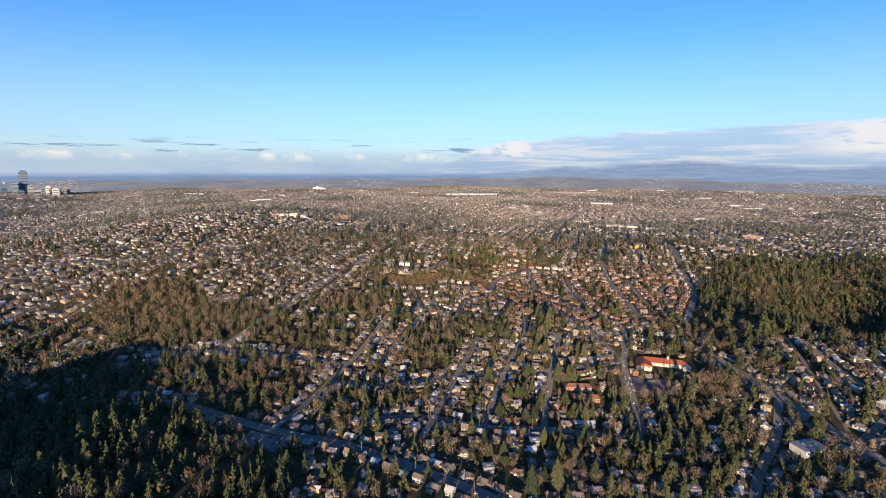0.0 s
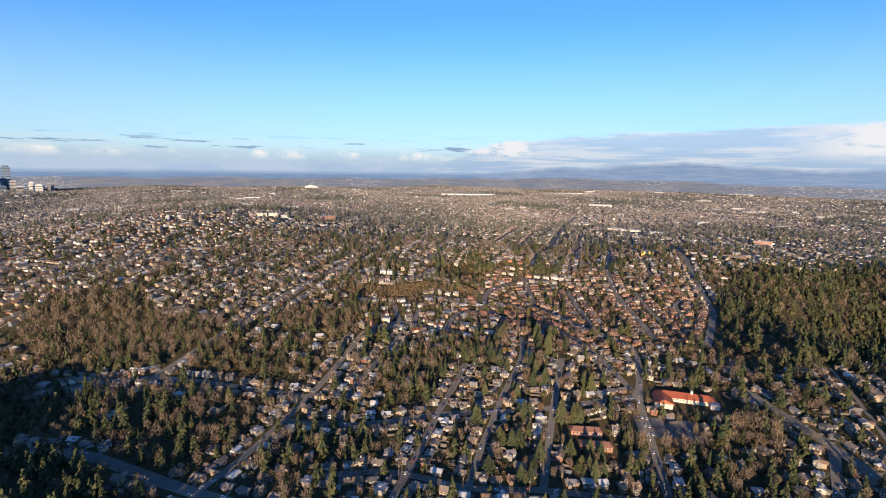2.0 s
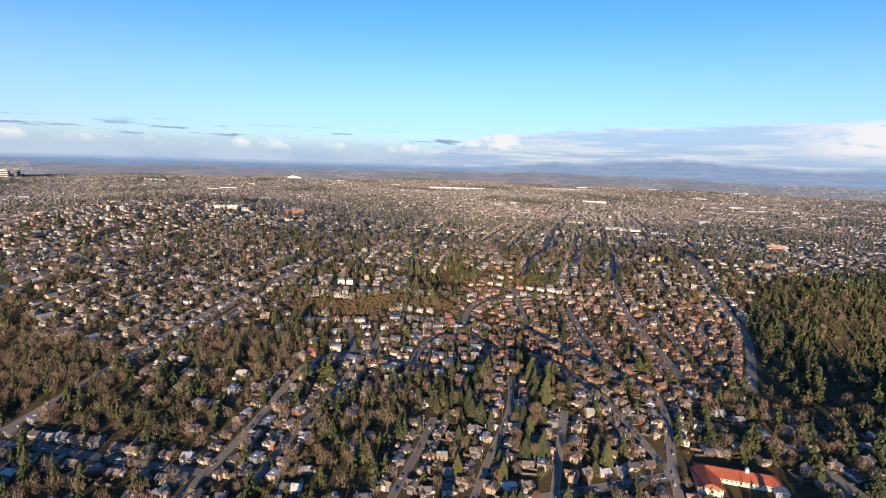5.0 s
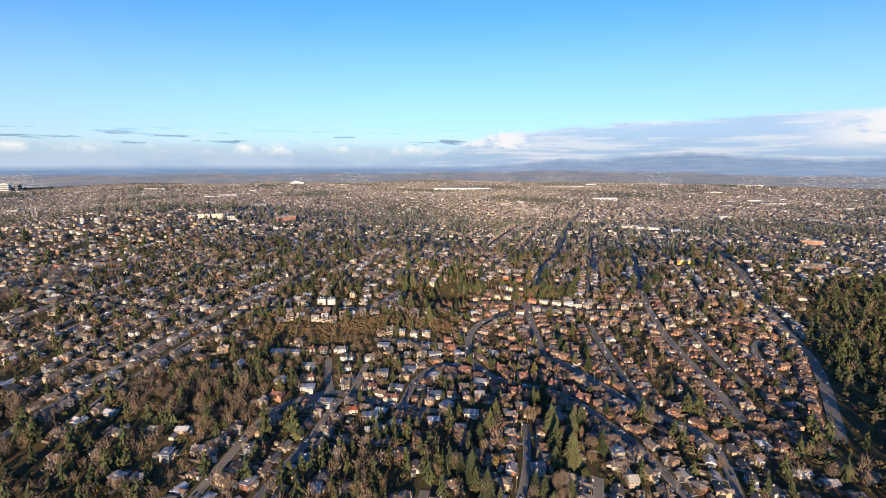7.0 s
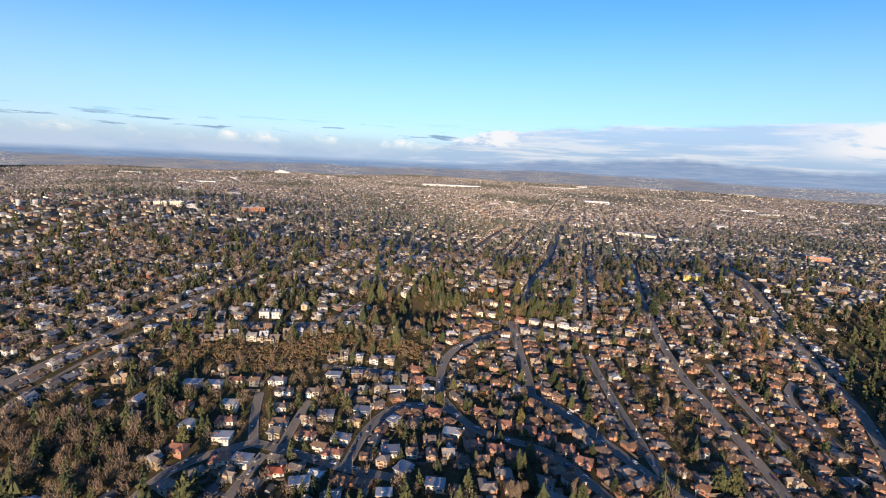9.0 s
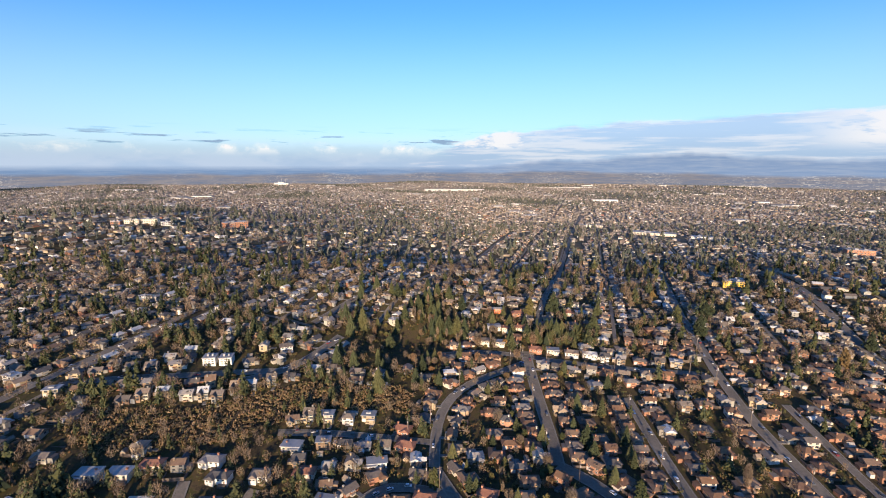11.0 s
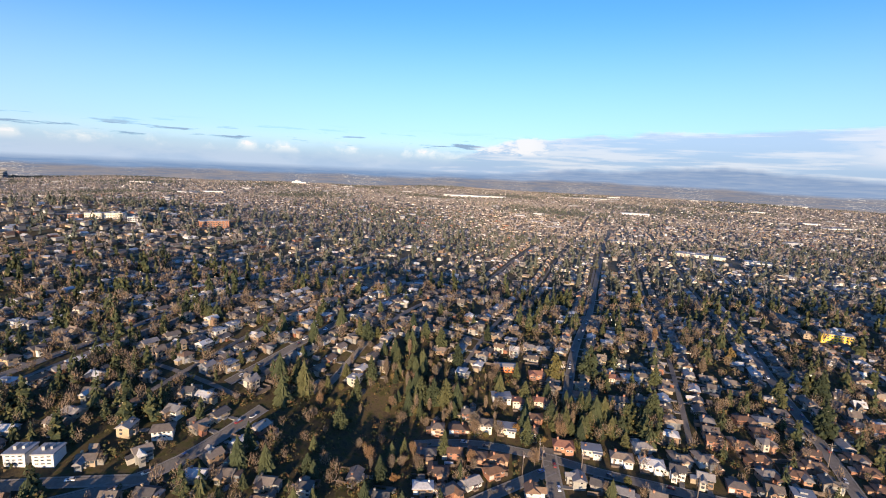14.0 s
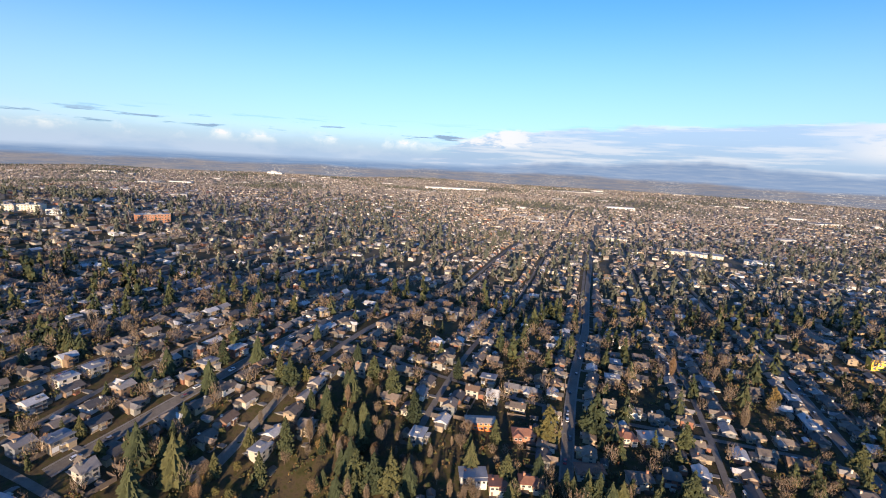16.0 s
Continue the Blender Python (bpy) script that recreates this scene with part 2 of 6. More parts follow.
# ---- mesh helpers ----
def raw_mesh(name, verts, loops, totals, mats, mat_index=None):
    me = bpy.data.meshes.new(name)
    totals = np.asarray(totals, np.int32)
    me.vertices.add(len(verts))
    me.vertices.foreach_set("co", np.asarray(verts, np.float32).ravel())
    me.loops.add(len(loops))
    me.loops.foreach_set("vertex_index", np.asarray(loops, np.int32))
    me.polygons.add(len(totals))
    me.polygons.foreach_set("loop_start", np.r_[0, np.cumsum(totals)[:-1]].astype(np.int32))
    me.polygons.foreach_set("loop_total", totals)
    if mat_index is not None:
        me.polygons.foreach_set("material_index", np.asarray(mat_index, np.int32))
    me.polygons.foreach_set("use_smooth", np.zeros(len(totals), bool))
    for m in mats:
        me.materials.append(m)
    me.update(calc_edges=True)
    return me


class Shape:
    """Vertices, faces and material numbers, put together piece by piece."""

    def __init__(self):
        self.v, self.f, self.m = [], [], []

    def face(self, pts, m=0):
        n = len(self.v)
        self.v += [tuple(p) for p in pts]
        self.f.append(tuple(range(n, n + len(pts))))
        self.m.append(m)

    def box(self, x0, y0, z0, x1, y1, z1, m=0, top=True, bottom=False):
        n = len(self.v)
        self.v += [(x0, y0, z0), (x1, y0, z0), (x1, y1, z0), (x0, y1, z0), (x0, y0, z1), (x1, y0, z1), (x1, y1, z1), (x0, y1, z1)]
        fs = [(0, 1, 5, 4), (1, 2, 6, 5), (2, 3, 7, 6), (3, 0, 4, 7)] + [(4, 5, 6, 7)] * top + [(3, 2, 1, 0)] * bottom
        self.f += [tuple(n + i for i in q) for q in fs]
        self.m += [m] * len(fs)
        return self

    def solid(self, pts, faces, m=0):
        n = len(self.v)
        self.v += [tuple(p) for p in pts]
        self.f += [tuple(n + i for i in q) for q in faces]
        self.m += [m] * len(faces)
        return self

    def prism(self, x0, y0, x1, y1, z0, rise, axis="x", hip=0.0, over=0.42, thick=0.16, m=0):
        """A pitched roof over a rectangle, with eaves and thickness: gabled, or hipped by that length."""
        x0, x1, y0, y1 = x0 - over, x1 + over, y0 - over, y1 + over
        if axis == "x":
            ym = (y0 + y1) / 2
            a, b = (x0 + hip, ym, z0 + rise), (x1 - hip, ym, z0 + rise)
            c = [(x0, y0, z0), (x1, y0, z0), (x1, y1, z0), (x0, y1, z0)]
        else:
            xm = (x0 + x1) / 2
            a, b = (xm, y0 + hip, z0 + rise), (xm, y1 - hip, z0 + rise)
            c = [(x1, y0, z0), (x1, y1, z0), (x0, y1, z0), (x0, y0, z0)]
        low = [(p[0], p[1], p[2] - thick) for p in c]
        pts = c + [a, b] + low
        fs = [(0, 1, 5, 4), (2, 3, 4, 5), (1, 2, 5), (3, 0, 4), (0, 6, 7, 1), (1, 7, 8, 2), (2, 8, 9, 3), (3, 9, 6, 0), (9, 8, 7, 6)]
        return self.solid(pts, fs, m)

    def tube(self, a, b, r0, r1, sides=6, m=0, cap=True):
        a, b = Vector(a), Vector(b)
        d = (b - a).normalized()
        u = d.orthogonal().normalized()
        w = d.cross(u)
        n = len(self.v)
        for p, r in ((a, r0), (b, r1)):
            for i in range(sides):
                q = p + (u * math.cos(6.2832 * i / sides) + w * math.sin(6.2832 * i / sides)) * r
                self.v.append(tuple(q))
        for i in range(sides):
            j = (i + 1) % sides
            self.f.append((n + i, n + j, n + sides + j, n + sides + i))
            self.m.append(m)
        if cap:
            self.f.append(tuple(n + sides + i for i in range(sides)))
            self.m.append(m)
        return self

    def arrays(self):
        v = np.array(self.v, np.float32)
        return v, np.array([i for q in self.f for i in q], np.int32), np.array([len(q) for q in self.f], np.int32), np.array(self.m, np.int32)

    def mesh(self, name, mats):
        v, l, t, m = self.arrays()
        return raw_mesh(name, v, l, t, mats, m)


def part(name, shape, mats, parent, label=""):
    ob = new(name, shape.mesh(name, mats if isinstance(mats, list) else [mats]))
    ob.parent = parent
    if label:
        ob["label"] = label
    return ob


def scatter(shapes, which, x, y, z, turn, sx, sy, sz):
    """Many copies of some shapes, as one set of arrays."""
    vs, ls, ts, ms, n = [], [], [], [], 0
    for k, shape in enumerate(shapes):
        s = which == k
        c = int(s.sum())
        if not c:
            continue
        v, l, t, m = shape.arrays()
        ca, sa = np.cos(turn[s])[:, None], np.sin(turn[s])[:, None]
        vx, vy = v[None, :, 0] * sx[s][:, None], v[None, :, 1] * sy[s][:, None]
        p = np.stack([vx * ca - vy * sa + x[s][:, None], vx * sa + vy * ca + y[s][:, None], v[None, :, 2] * sz[s][:, None] + z[s][:, None]], -1).reshape(-1, 3)
        vs.append(p)
        ls.append((l[None, :] + (np.arange(c) * len(v))[:, None]).ravel() + n)
        ts.append(np.tile(t, c))
        ms.append(np.tile(m, c))
        n += len(p)
    return np.concatenate(vs), np.concatenate(ls), np.concatenate(ts), np.concatenate(ms)


# ---- ground ----
def ground_sheet():
    near_x, near_y = np.arange(-900, 1101, 12.0), np.arange(60, 1561, 12.0)
    gx = np.r_[np.linspace(-4900, -950, 34), near_x, np.linspace(1160, 4900, 32)]
    gy = np.r_[np.linspace(-4900, 0, 50), near_y, np.linspace(1620, 4700, 46)]
    X, Y = np.meshgrid(gx, gy)
    Z = land(X, Y)
    nx, ny = len(gx), len(gy)
    v = np.stack([X, Y, Z], -1).reshape(-1, 3)
    i = (np.arange(ny - 1)[:, None] * nx + np.arange(nx - 1)[None, :]).ravel()
    loops = np.stack([i, i + 1, i + nx + 1, i + nx], -1).ravel()
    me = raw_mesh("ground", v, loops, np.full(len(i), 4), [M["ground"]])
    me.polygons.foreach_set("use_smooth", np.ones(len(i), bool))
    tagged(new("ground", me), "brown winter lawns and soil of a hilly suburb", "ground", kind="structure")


ground_sheet()

# ---- what stands where: a map of taken cells, 2 m each ----
CELL, X0, Y0, NX, NY = 2.0, -1300, 150, 1400, 1000
taken = np.zeros((NX, NY), np.uint8)          # 1 road, 2 building, 3 kept open


def cells(x, y):
    return np.clip(((np.asarray(x) - X0) / CELL).astype(int), 0, NX - 1), np.clip(((np.asarray(y) - Y0) / CELL).astype(int), 0, NY - 1)


def rect_cells(x, y, w, d, turn):
    u, v = np.meshgrid(np.arange(-w / 2, w / 2 + 0.1, 1.5), np.arange(-d / 2, d / 2 + 0.1, 1.5))
    c, s = math.cos(turn), math.sin(turn)
    return cells(x + u.ravel() * c - v.ravel() * s, y + u.ravel() * s + v.ravel() * c)


def inside(x, y, poly):
    x, y = np.asarray(x, float), np.asarray(y, float)
    r = np.zeros(np.broadcast(x, y).shape, bool)
    for (ax, ay), (bx, by) in zip(poly, poly[1:] + poly[:1]):
        if ay != by:
            r ^= ((ay > y) != (by > y)) & (x < (bx - ax) * (y - ay) / (by - ay) + ax)
    return r


RAVINE = [(256, 470), (268, 521), (280, 537), (296, 568), (331, 619), (379, 672), (420, 745), (560, 790), (780, 900), (900, 760), (860, 480), (640, 420), (420, 432), (330, 440)]
SW_WOOD = [(-700, 150), (-80, 150), (-92, 262), (-100, 290), (-150, 290), (-172, 330), (-190, 352), (-320, 362), (-420, 400), (-700, 450)]
BARE_WOOD = [(-428, 600), (-328, 613), (-274, 556), (-183, 519), (-156, 482), (-219, 455), (-319, 495), (-400, 520)]
WEST_WOOD = [(-143, 550), (-107, 556), (-80, 554), (-66, 540), (-65, 515), (-111, 508), (-150, 520)]
HOLLOW = [(-94, 578), (-54, 588), (-38, 579), (-42, 562), (-62, 552), (-82, 556)]
BELT = [(-100, 610), (-88, 623), (-50, 630), (-28, 643), (-4, 660), (44, 667), (56, 662), (52, 645), (38, 645), (2, 643), (-6, 632), (-18, 620), (-29, 612), (-78, 597)]
KNOLL = [(5, 713), (24, 736), (41, 750), (82, 770), (92, 752), (77, 720), (54, 690), (24, 686)]
SOUTH_GROVE = [(66, 262), (215, 258), (232, 322), (150, 350), (80, 338)]
HEDGE = [(130, 736), (148, 742), (182, 736), (176, 712), (150, 716), (128, 722)]
SCHOOL_TREES = [(135, 372), (150, 366), (240, 366), (252, 400), (222, 392), (200, 378), (140, 382)]
DEEP_HOLLOW = [(-150, 322), (-132, 372), (-170, 412), (-260, 424), (-360, 404), (-190, 352), (-172, 330)]
WOODS = [DEEP_HOLLOW, RAVINE, SW_WOOD, BARE_WOOD, WEST_WOOD, HOLLOW, BELT, KNOLL, HEDGE, SCHOOL_TREES]

# ---- streets ----
STREETS = [  # width, then the line
    (8, [(320, 930), (257, 762), (232, 676), (224, 628), (224, 545), (222, 520)]),
    (7, [(172, 655), (170, 604), (169, 560), (168, 524), (192, 512), (194, 496), (180, 451), (168, 425), (160, 380), (150, 330)]),
    (9, [(127, 712), (125, 666), (124, 625), (122, 607)]),
    (9, [(122, 607), (135, 595), (146, 570), (154, 550), (168, 524)]),
    (7, [(66, 608), (74, 590), (80, 575), (94, 564), (119, 554), (135, 523), (147, 499), (155, 475), (162, 448), (168, 425)]),
    (6, [(120, 472), (107, 434), (98, 408), (88, 375), (76, 335)]),
    (6, [(127, 706), (145, 698), (163, 692), (181, 683), (224, 670)]),
    (6, [(70, 714), (99, 713), (127, 706)]),
    (7, [(127, 700), (86, 677), (71, 655), (66, 631), (66, 608)]),
    (10, [(470, 1040), (424, 905), (388, 786), (362, 716), (351, 676), (338, 641), (324, 601), (300, 560), (262, 500)]),
    (6, [(300, 625), (278, 606), (278, 587), (275, 560)]),
    (6, [(250, 640), (246, 590), (245, 556)]),
    (7, [(74, 590), (46, 600), (29, 580), (22, 557), (20, 544)]),
    (6, [(-8, 590), (-13, 564), (-13, 554)]),
    (6, [(-36, 590), (-33, 569), (-27, 554)]),
    (7, [(-27, 554), (-13, 554), (5, 546), (22, 541), (46, 534)]),
    (8, [(-215, 440), (-165, 560), (-144, 615), (-120, 674), (-98, 741), (-74, 822), (-30, 960), (30, 1150)]),
    (6.4, [(820, 2780), (560, 1990), (300, 1215), (246, 1053), (199, 908), (169, 829), (157, 795), (146, 758), (142, 744)]),
    (7, [(-40, 652), (-15, 668), (-4, 687), (6, 712)]),
    (6, [(-122, 640), (-100, 647), (-79, 650), (-53, 657), (-38, 662), (-15, 668)]),
    (5, [(66, 625), (40, 627), (10, 626), (-8, 622)]),
    (6, [(-14, 722), (-5, 742), (17, 790), (50, 880)]),
    (6, [(-64, 733), (-50, 757), (-30, 797), (-10, 850)]),
    (5, [(92, 515), (88, 484), (80, 458), (65, 430), (55, 403), (42, 370), (30, 330)]),
    (6, [(-27, 554), (-59, 534), (-66, 503), (-77, 458), (-87, 425), (-98, 395), (-112, 350), (-125, 320)]),
    (6, [(-20, 548), (-28, 515), (-40, 482), (-50, 455), (-60, 420)]),
    (6, [(36, 470), (31, 451), (12, 403), (0, 360), (-15, 315)]),
    (12, [(-260, 352), (-200, 345), (-159, 332), (-110, 318), (-69, 308), (-30, 288), (1, 272), (34, 256), (80, 230)]),
    (10, [(252, 430), (267, 358), (274, 327), (283, 281), (300, 230)]),
    (8, [(267, 358), (240, 318), (205, 285), (180, 250)]),
    (7, [(283, 300), (340, 330), (420, 350), (520, 350)]),
    (6, [(330, 326), (325, 380), (335, 425)]),
    (6, [(400, 346), (395, 400), (410, 425)]),
    (7, [(-98, 395), (-40, 392), (12, 403), (55, 403), (98, 408), (168, 425)]),
    (6, [(-87, 425), (-150, 430), (-230, 440), (-330, 460)]),
    (6, [(-60, 340), (-15, 345), (30, 330), (76, 335), (150, 330)]),
]


def dense(line, step):
    pts = []
    for (ax, ay), (bx, by) in zip(line, line[1:]):
        n = max(1, int(math.hypot(bx - ax, by - ay) / step))
        pts += [(ax + (bx - ax) * k / n, ay + (by - ay) * k / n) for k in range(n)]
    p = np.array(pts + [line[-1]], float)
    for _ in range(3):
        p[1:-1] = p[1:-1] * 0.5 + (p[:-2] + p[2:]) * 0.25
    return p


def ribbon(p, lo, hi, lift, v, loops, totals):
    d = np.gradient(p, axis=0)
    nrm = np.stack([d[:, 1], -d[:, 0]], -1)
    nrm /= np.linalg.norm(nrm, axis=1)[:, None] + 1e-9
    n0 = sum(len(a) for a in v)
    a, b = p + nrm * lo, p + nrm * hi
    zc = land(p[:, 0], p[:, 1])
    za, zb = np.maximum(land(a[:, 0], a[:, 1]), zc - 0.6) + lift, np.maximum(land(b[:, 0], b[:, 1]), zc - 0.6) + lift
    v.append(np.stack([np.stack([a[:, 0], a[:, 1], za], -1), np.stack([b[:, 0], b[:, 1], zb], -1)], 1).reshape(-1, 3))
    i = n0 + 2 * np.arange(len(p) - 1)
    loops.append(np.stack([i, i + 2, i + 3, i + 1], -1).ravel())
    totals.append(np.full(len(i), 4))


def strips(name, label, category, jobs, material):
    v, l, t = [], [], []
    for p, lo, hi, lift in jobs:
        ribbon(p, lo, hi, lift, v, l, t)
    me = raw_mesh(name, np.concatenate(v), np.concatenate(l), np.concatenate(t), [material])
    tagged(new(name, me), label, category, kind="structure")


road_lines = [(w * 0.56, dense(line, 8)) for w, line in STREETS]
for w, p in road_lines:
    q = dense([tuple(a) for a in p], 1.5)
    d = np.gradient(q, axis=0)
    nrm = np.stack([d[:, 1], -d[:, 0]], -1) / (np.linalg.norm(d, axis=1)[:, None] + 1e-9)
    for o in np.arange(-w / 2 - 1.5, w / 2 + 1.6, 1.5):
        taken[cells(q[:, 0] + nrm[:, 0] * o, q[:, 1] + nrm[:, 1] * o)] = 1
GA = radians(18.0)          # the city grid's avenues run 18 degrees to the right of straight ahead
CA, SA = math.cos(GA), math.sin(GA)


def grid_xy(u, v):
    return u * CA + v * SA, -u * SA + v * CA


grid_lines = []


def grid_road(w, u0, v0, u1, v1, step=10.0):
    """A straight piece of the grid, broken where other things already stand."""
    n = int(math.hypot(u1 - u0, v1 - v0) / step)
    uu, vv = np.linspace(u0, u1, n + 1), np.linspace(v0, v1, n + 1)
    x, y = grid_xy(uu, vv)
    ok = (y > 700) | ((x < -110) & (y > 470)) | ((x > 270) & (y < 440) & (y > 270))
    for poly in WOODS:
        ok &= ~inside(x, y, poly)
    i, j = cells(x, y)
    near = (x > X0) & (x < X0 + NX * CELL) & (y < Y0 + NY * CELL)
    ok &= ~((taken[i, j] > 0) & near & (y < 1100))
    run = []
    for k in range(n + 1):
        if ok[k]:
            run.append((x[k], y[k]))
        if (not ok[k] or k == n) and run:
            if len(run) > 3:
                grid_lines.append((w, np.array(run)))
            run = []


for k in range(-26, 30):
    grid_road(2.5 if k % 4 else 3.2, 12 + 54 * k, 300, 12 + 54 * k, 2300, 12)
for k in range(0, 17):
    grid_road(2.5 if k % 3 else 3.2, -1500, 560 + 118 * k, 1600, 560 + 118 * k, 12)
for w, p in grid_lines:
    q = dense([tuple(a) for a in p], 2.0)
    d = np.gradient(q, axis=0)
    nrm = np.stack([d[:, 1], -d[:, 0]], -1) / (np.linalg.norm(d, axis=1)[:, None] + 1e-9)
    for o in (-w / 2 - 1, -w / 4, w / 4, w / 2 + 1):
        taken[cells(q[:, 0] + nrm[:, 0] * o, q[:, 1] + nrm[:, 1] * o)] = 4
strips("road", "worn grey asphalt streets winding between the houses", "road", [(p, -w / 2, w / 2, 0.25) for w, p in road_lines] + [(p, -w / 2, w / 2, 0.22) for w, p in grid_lines], M["asphalt"])
strips("pavement", "narrow concrete footways along the streets", "pavement",
       [(p, s * (w / 2 + 0.35) - 0.35, s * (w / 2 + 0.35) + 0.35, 0.33) for w, p in road_lines for s in (-1, 1)], M["concrete"])

# ---- houses ----
# materials by number in a house's mass mesh: wall, roof, glass, trim
def house_shapes(w, d, storeys, roof, seed):
    """The parts of a house, each as a shape of its own: walls, roof, chimney, windows, door, garage door."""
    r = random.Random(seed)
    raised = 0.65 if storeys == 1 and roof in ("hip", "ell") else 0.0          # a daylight basement under the low houses
    h = 1.5 * storeys + 0.25 + raised
    rise = min(d, w) * (0.46 if roof == "steep" else 0.28 if not raised else 0.24)
    wall, top = Shape(), Shape()
    wall.box(-w / 2, -d / 2, -2.0, w / 2, d / 2, h, top=False)
    wing = roof in ("cross", "steep")
    if roof == "hip":
        top.prism(-w / 2, -d / 2, w / 2, d / 2, h, rise * 0.9, "x", hip=min(d, w) * 0.5)
    elif roof == "flat":
        top.box(-w / 2 - 0.4, -d / 2 - 0.4, h, w / 2 + 0.4, d / 2 + 0.4, h + 0.35, bottom=True)
        top.box(-w / 5, -d / 5, h + 0.35, w / 6, d / 6, h + 1.0)
    elif roof == "ell":
        top.prism(-w / 2, -d / 2, w / 2, d / 2, h, rise * 0.9, "x", hip=d * 0.5)
        wall.box(w / 2 - w * 0.42, -d / 2 - 2.0, -2.0, w / 2, -d / 2 + 0.2, h - 0.02, top=False)
        top.prism(w / 2 - w * 0.42, -d / 2 - 2.4, w / 2, 0, h - 0.03, rise * 0.75, "y", hip=w * 0.2)
    else:
        top.prism(-w / 2, -d / 2, w / 2, d / 2, h, rise, "x")
        for s in (-1, 1):
            wall.face([(s * w / 2, -s * d / 2, h - 0.01), (s * w / 2, s * d / 2, h - 0.01), (s * w / 2, 0, h + rise * d / (d + 1.0) - 0.05)])
        if wing:
            wall.box(-w * 0.38, -d / 2 - 2.0, -2.0, -w * 0.02, -d / 2 + 0.2, h - 0.02, top=False)
            wall.face([(-w * 0.38, -d / 2 - 2.4, h - 0.03), (-w * 0.02, -d / 2 - 2.4, h - 0.03), (-w * 0.20, -d / 2 - 2.4, h + rise * 0.6)])
            top.prism(-w * 0.38, -d / 2 - 2.4, -w * 0.02, 0, h - 0.03, rise * 0.78, "y", over=0.4)
    # what grew on over the years: a lean-to or carport at one side, a dormer, a porch over the door
    porch = Shape()
    lean = r.choice((-1, 1))
    lx = lean * w / 2
    a, b = min(lx, lx + lean * 2.2), max(lx, lx + lean * 2.2)
    if roof in ("gable", "cross", "hip"):
        y0, y1 = -d * r.uniform(0.1, 0.35), d * r.uniform(0.25, 0.45)
        wall.box(a, y0, -2.0, b, y1, 1.3, top=False)
        hi, lo = (1.75, 1.3) if lean < 0 else (1.3, 1.75)
        rim = [(a - 0.2, y0 - 0.25, lo), (b + 0.2, y0 - 0.25, hi), (b + 0.2, y1 + 0.25, hi), (a - 0.2, y1 + 0.25, lo)]
        top.solid(rim + [(p[0], p[1], p[2] + 0.14) for p in rim],
                  [(0, 1, 5, 4), (1, 2, 6, 5), (2, 3, 7, 6), (3, 0, 4, 7), (4, 5, 6, 7), (3, 2, 1, 0)])
    if roof in ("steep", "gable") and storeys == 2 or roof == "steep":
        for u in (0.12, 0.32):
            wall.box(w * u - 0.5, -d * 0.36, h, w * u + 0.5, -0.2, h + rise * 0.52, top=False)
            top.prism(w * u - 0.5, -d * 0.36, w * u + 0.5, -0.1, h + rise * 0.52, 0.42, "y", over=0.18, thick=0.08)
    if roof in ("ell", "hip"):          # a gable or hip cut into the back slope
        wall.box(-w * 0.32, d / 2 - 0.3, -2.0, w * 0.05, d / 2 + 1.5, h - 0.04, top=False)
        top.prism(-w * 0.32, 0.2, w * 0.05, d / 2 + 1.5, h - 0.05, rise * 0.62, "y", hip=w * 0.1)
    if roof == "flat":
        wall.box(w * 0.1, -d / 2 - 1.3, -2.0, w * 0.46, -d / 2 + 0.1, 1.7, top=False)
        top.box(w * 0.1 - 0.3, -d / 2 - 1.6, 1.7, w * 0.46 + 0.3, -d / 2 - 0.02, 1.9, bottom=True)
    px = -0.06 - w * 0.36 * (roof == "ell")
    porch.box(px - 1.0, -d / 2 - 1.2, 1.62, px + 1.0, -d / 2 - 0.01, 1.74, bottom=True)
    for u in (-0.9, 0.9):
        porch.box(px + u - 0.06, -d / 2 - 1.14, -0.5, px + u + 0.06, -d / 2 - 1.02, 1.62)
    porch.box(px - 1.0, -d / 2 - 1.2, -0.5, px + 1.0, -d / 2 - 0.01, 0.16)
    chim = Shape()
    if roof != "flat":
        cx = r.choice((-1, 1)) * w * 0.3
        chim.box(cx - 0.32, 0.3, h, cx + 0.32, 0.9, h + rise + 0.5)
        chim.box(cx - 0.4, 0.22, h + rise + 0.42, cx + 0.4, 0.98, h + rise + 0.6, bottom=True)
    wins = []

    def window(cx, cy, cz, ww, wh, nx, ny):
        s = Shape()
        t = 0.07
        if nx == 0:
            s.box(cx - ww / 2, min(cy, cy + ny * t), cz - wh / 2, cx + ww / 2, max(cy, cy + ny * t), cz + wh / 2, 0, bottom=True)
            y = cy + ny * (t + 0.02)
            s.box(cx - ww / 2 + 0.1, min(cy, y), cz - wh / 2 + 0.1, cx - 0.03, max(cy, y), cz + wh / 2 - 0.1, 1, bottom=True)
            s.box(cx + 0.03, min(cy, y), cz - wh / 2 + 0.1, cx + ww / 2 - 0.1, max(cy, y), cz + wh / 2 - 0.1, 1, bottom=True)
        else:
            s.box(min(cx, cx + nx * t), cy - ww / 2, cz - wh / 2, max(cx, cx + nx * t), cy + ww / 2, cz + wh / 2, 0, bottom=True)
            x = cx + nx * (t + 0.02)
            s.box(min(cx, x), cy - ww / 2 + 0.1, cz - wh / 2 + 0.1, max(cx, x), cy + ww / 2 - 0.1, cz + wh / 2 - 0.1, 1, bottom=True)
        wins.append(s)

    front = -d / 2
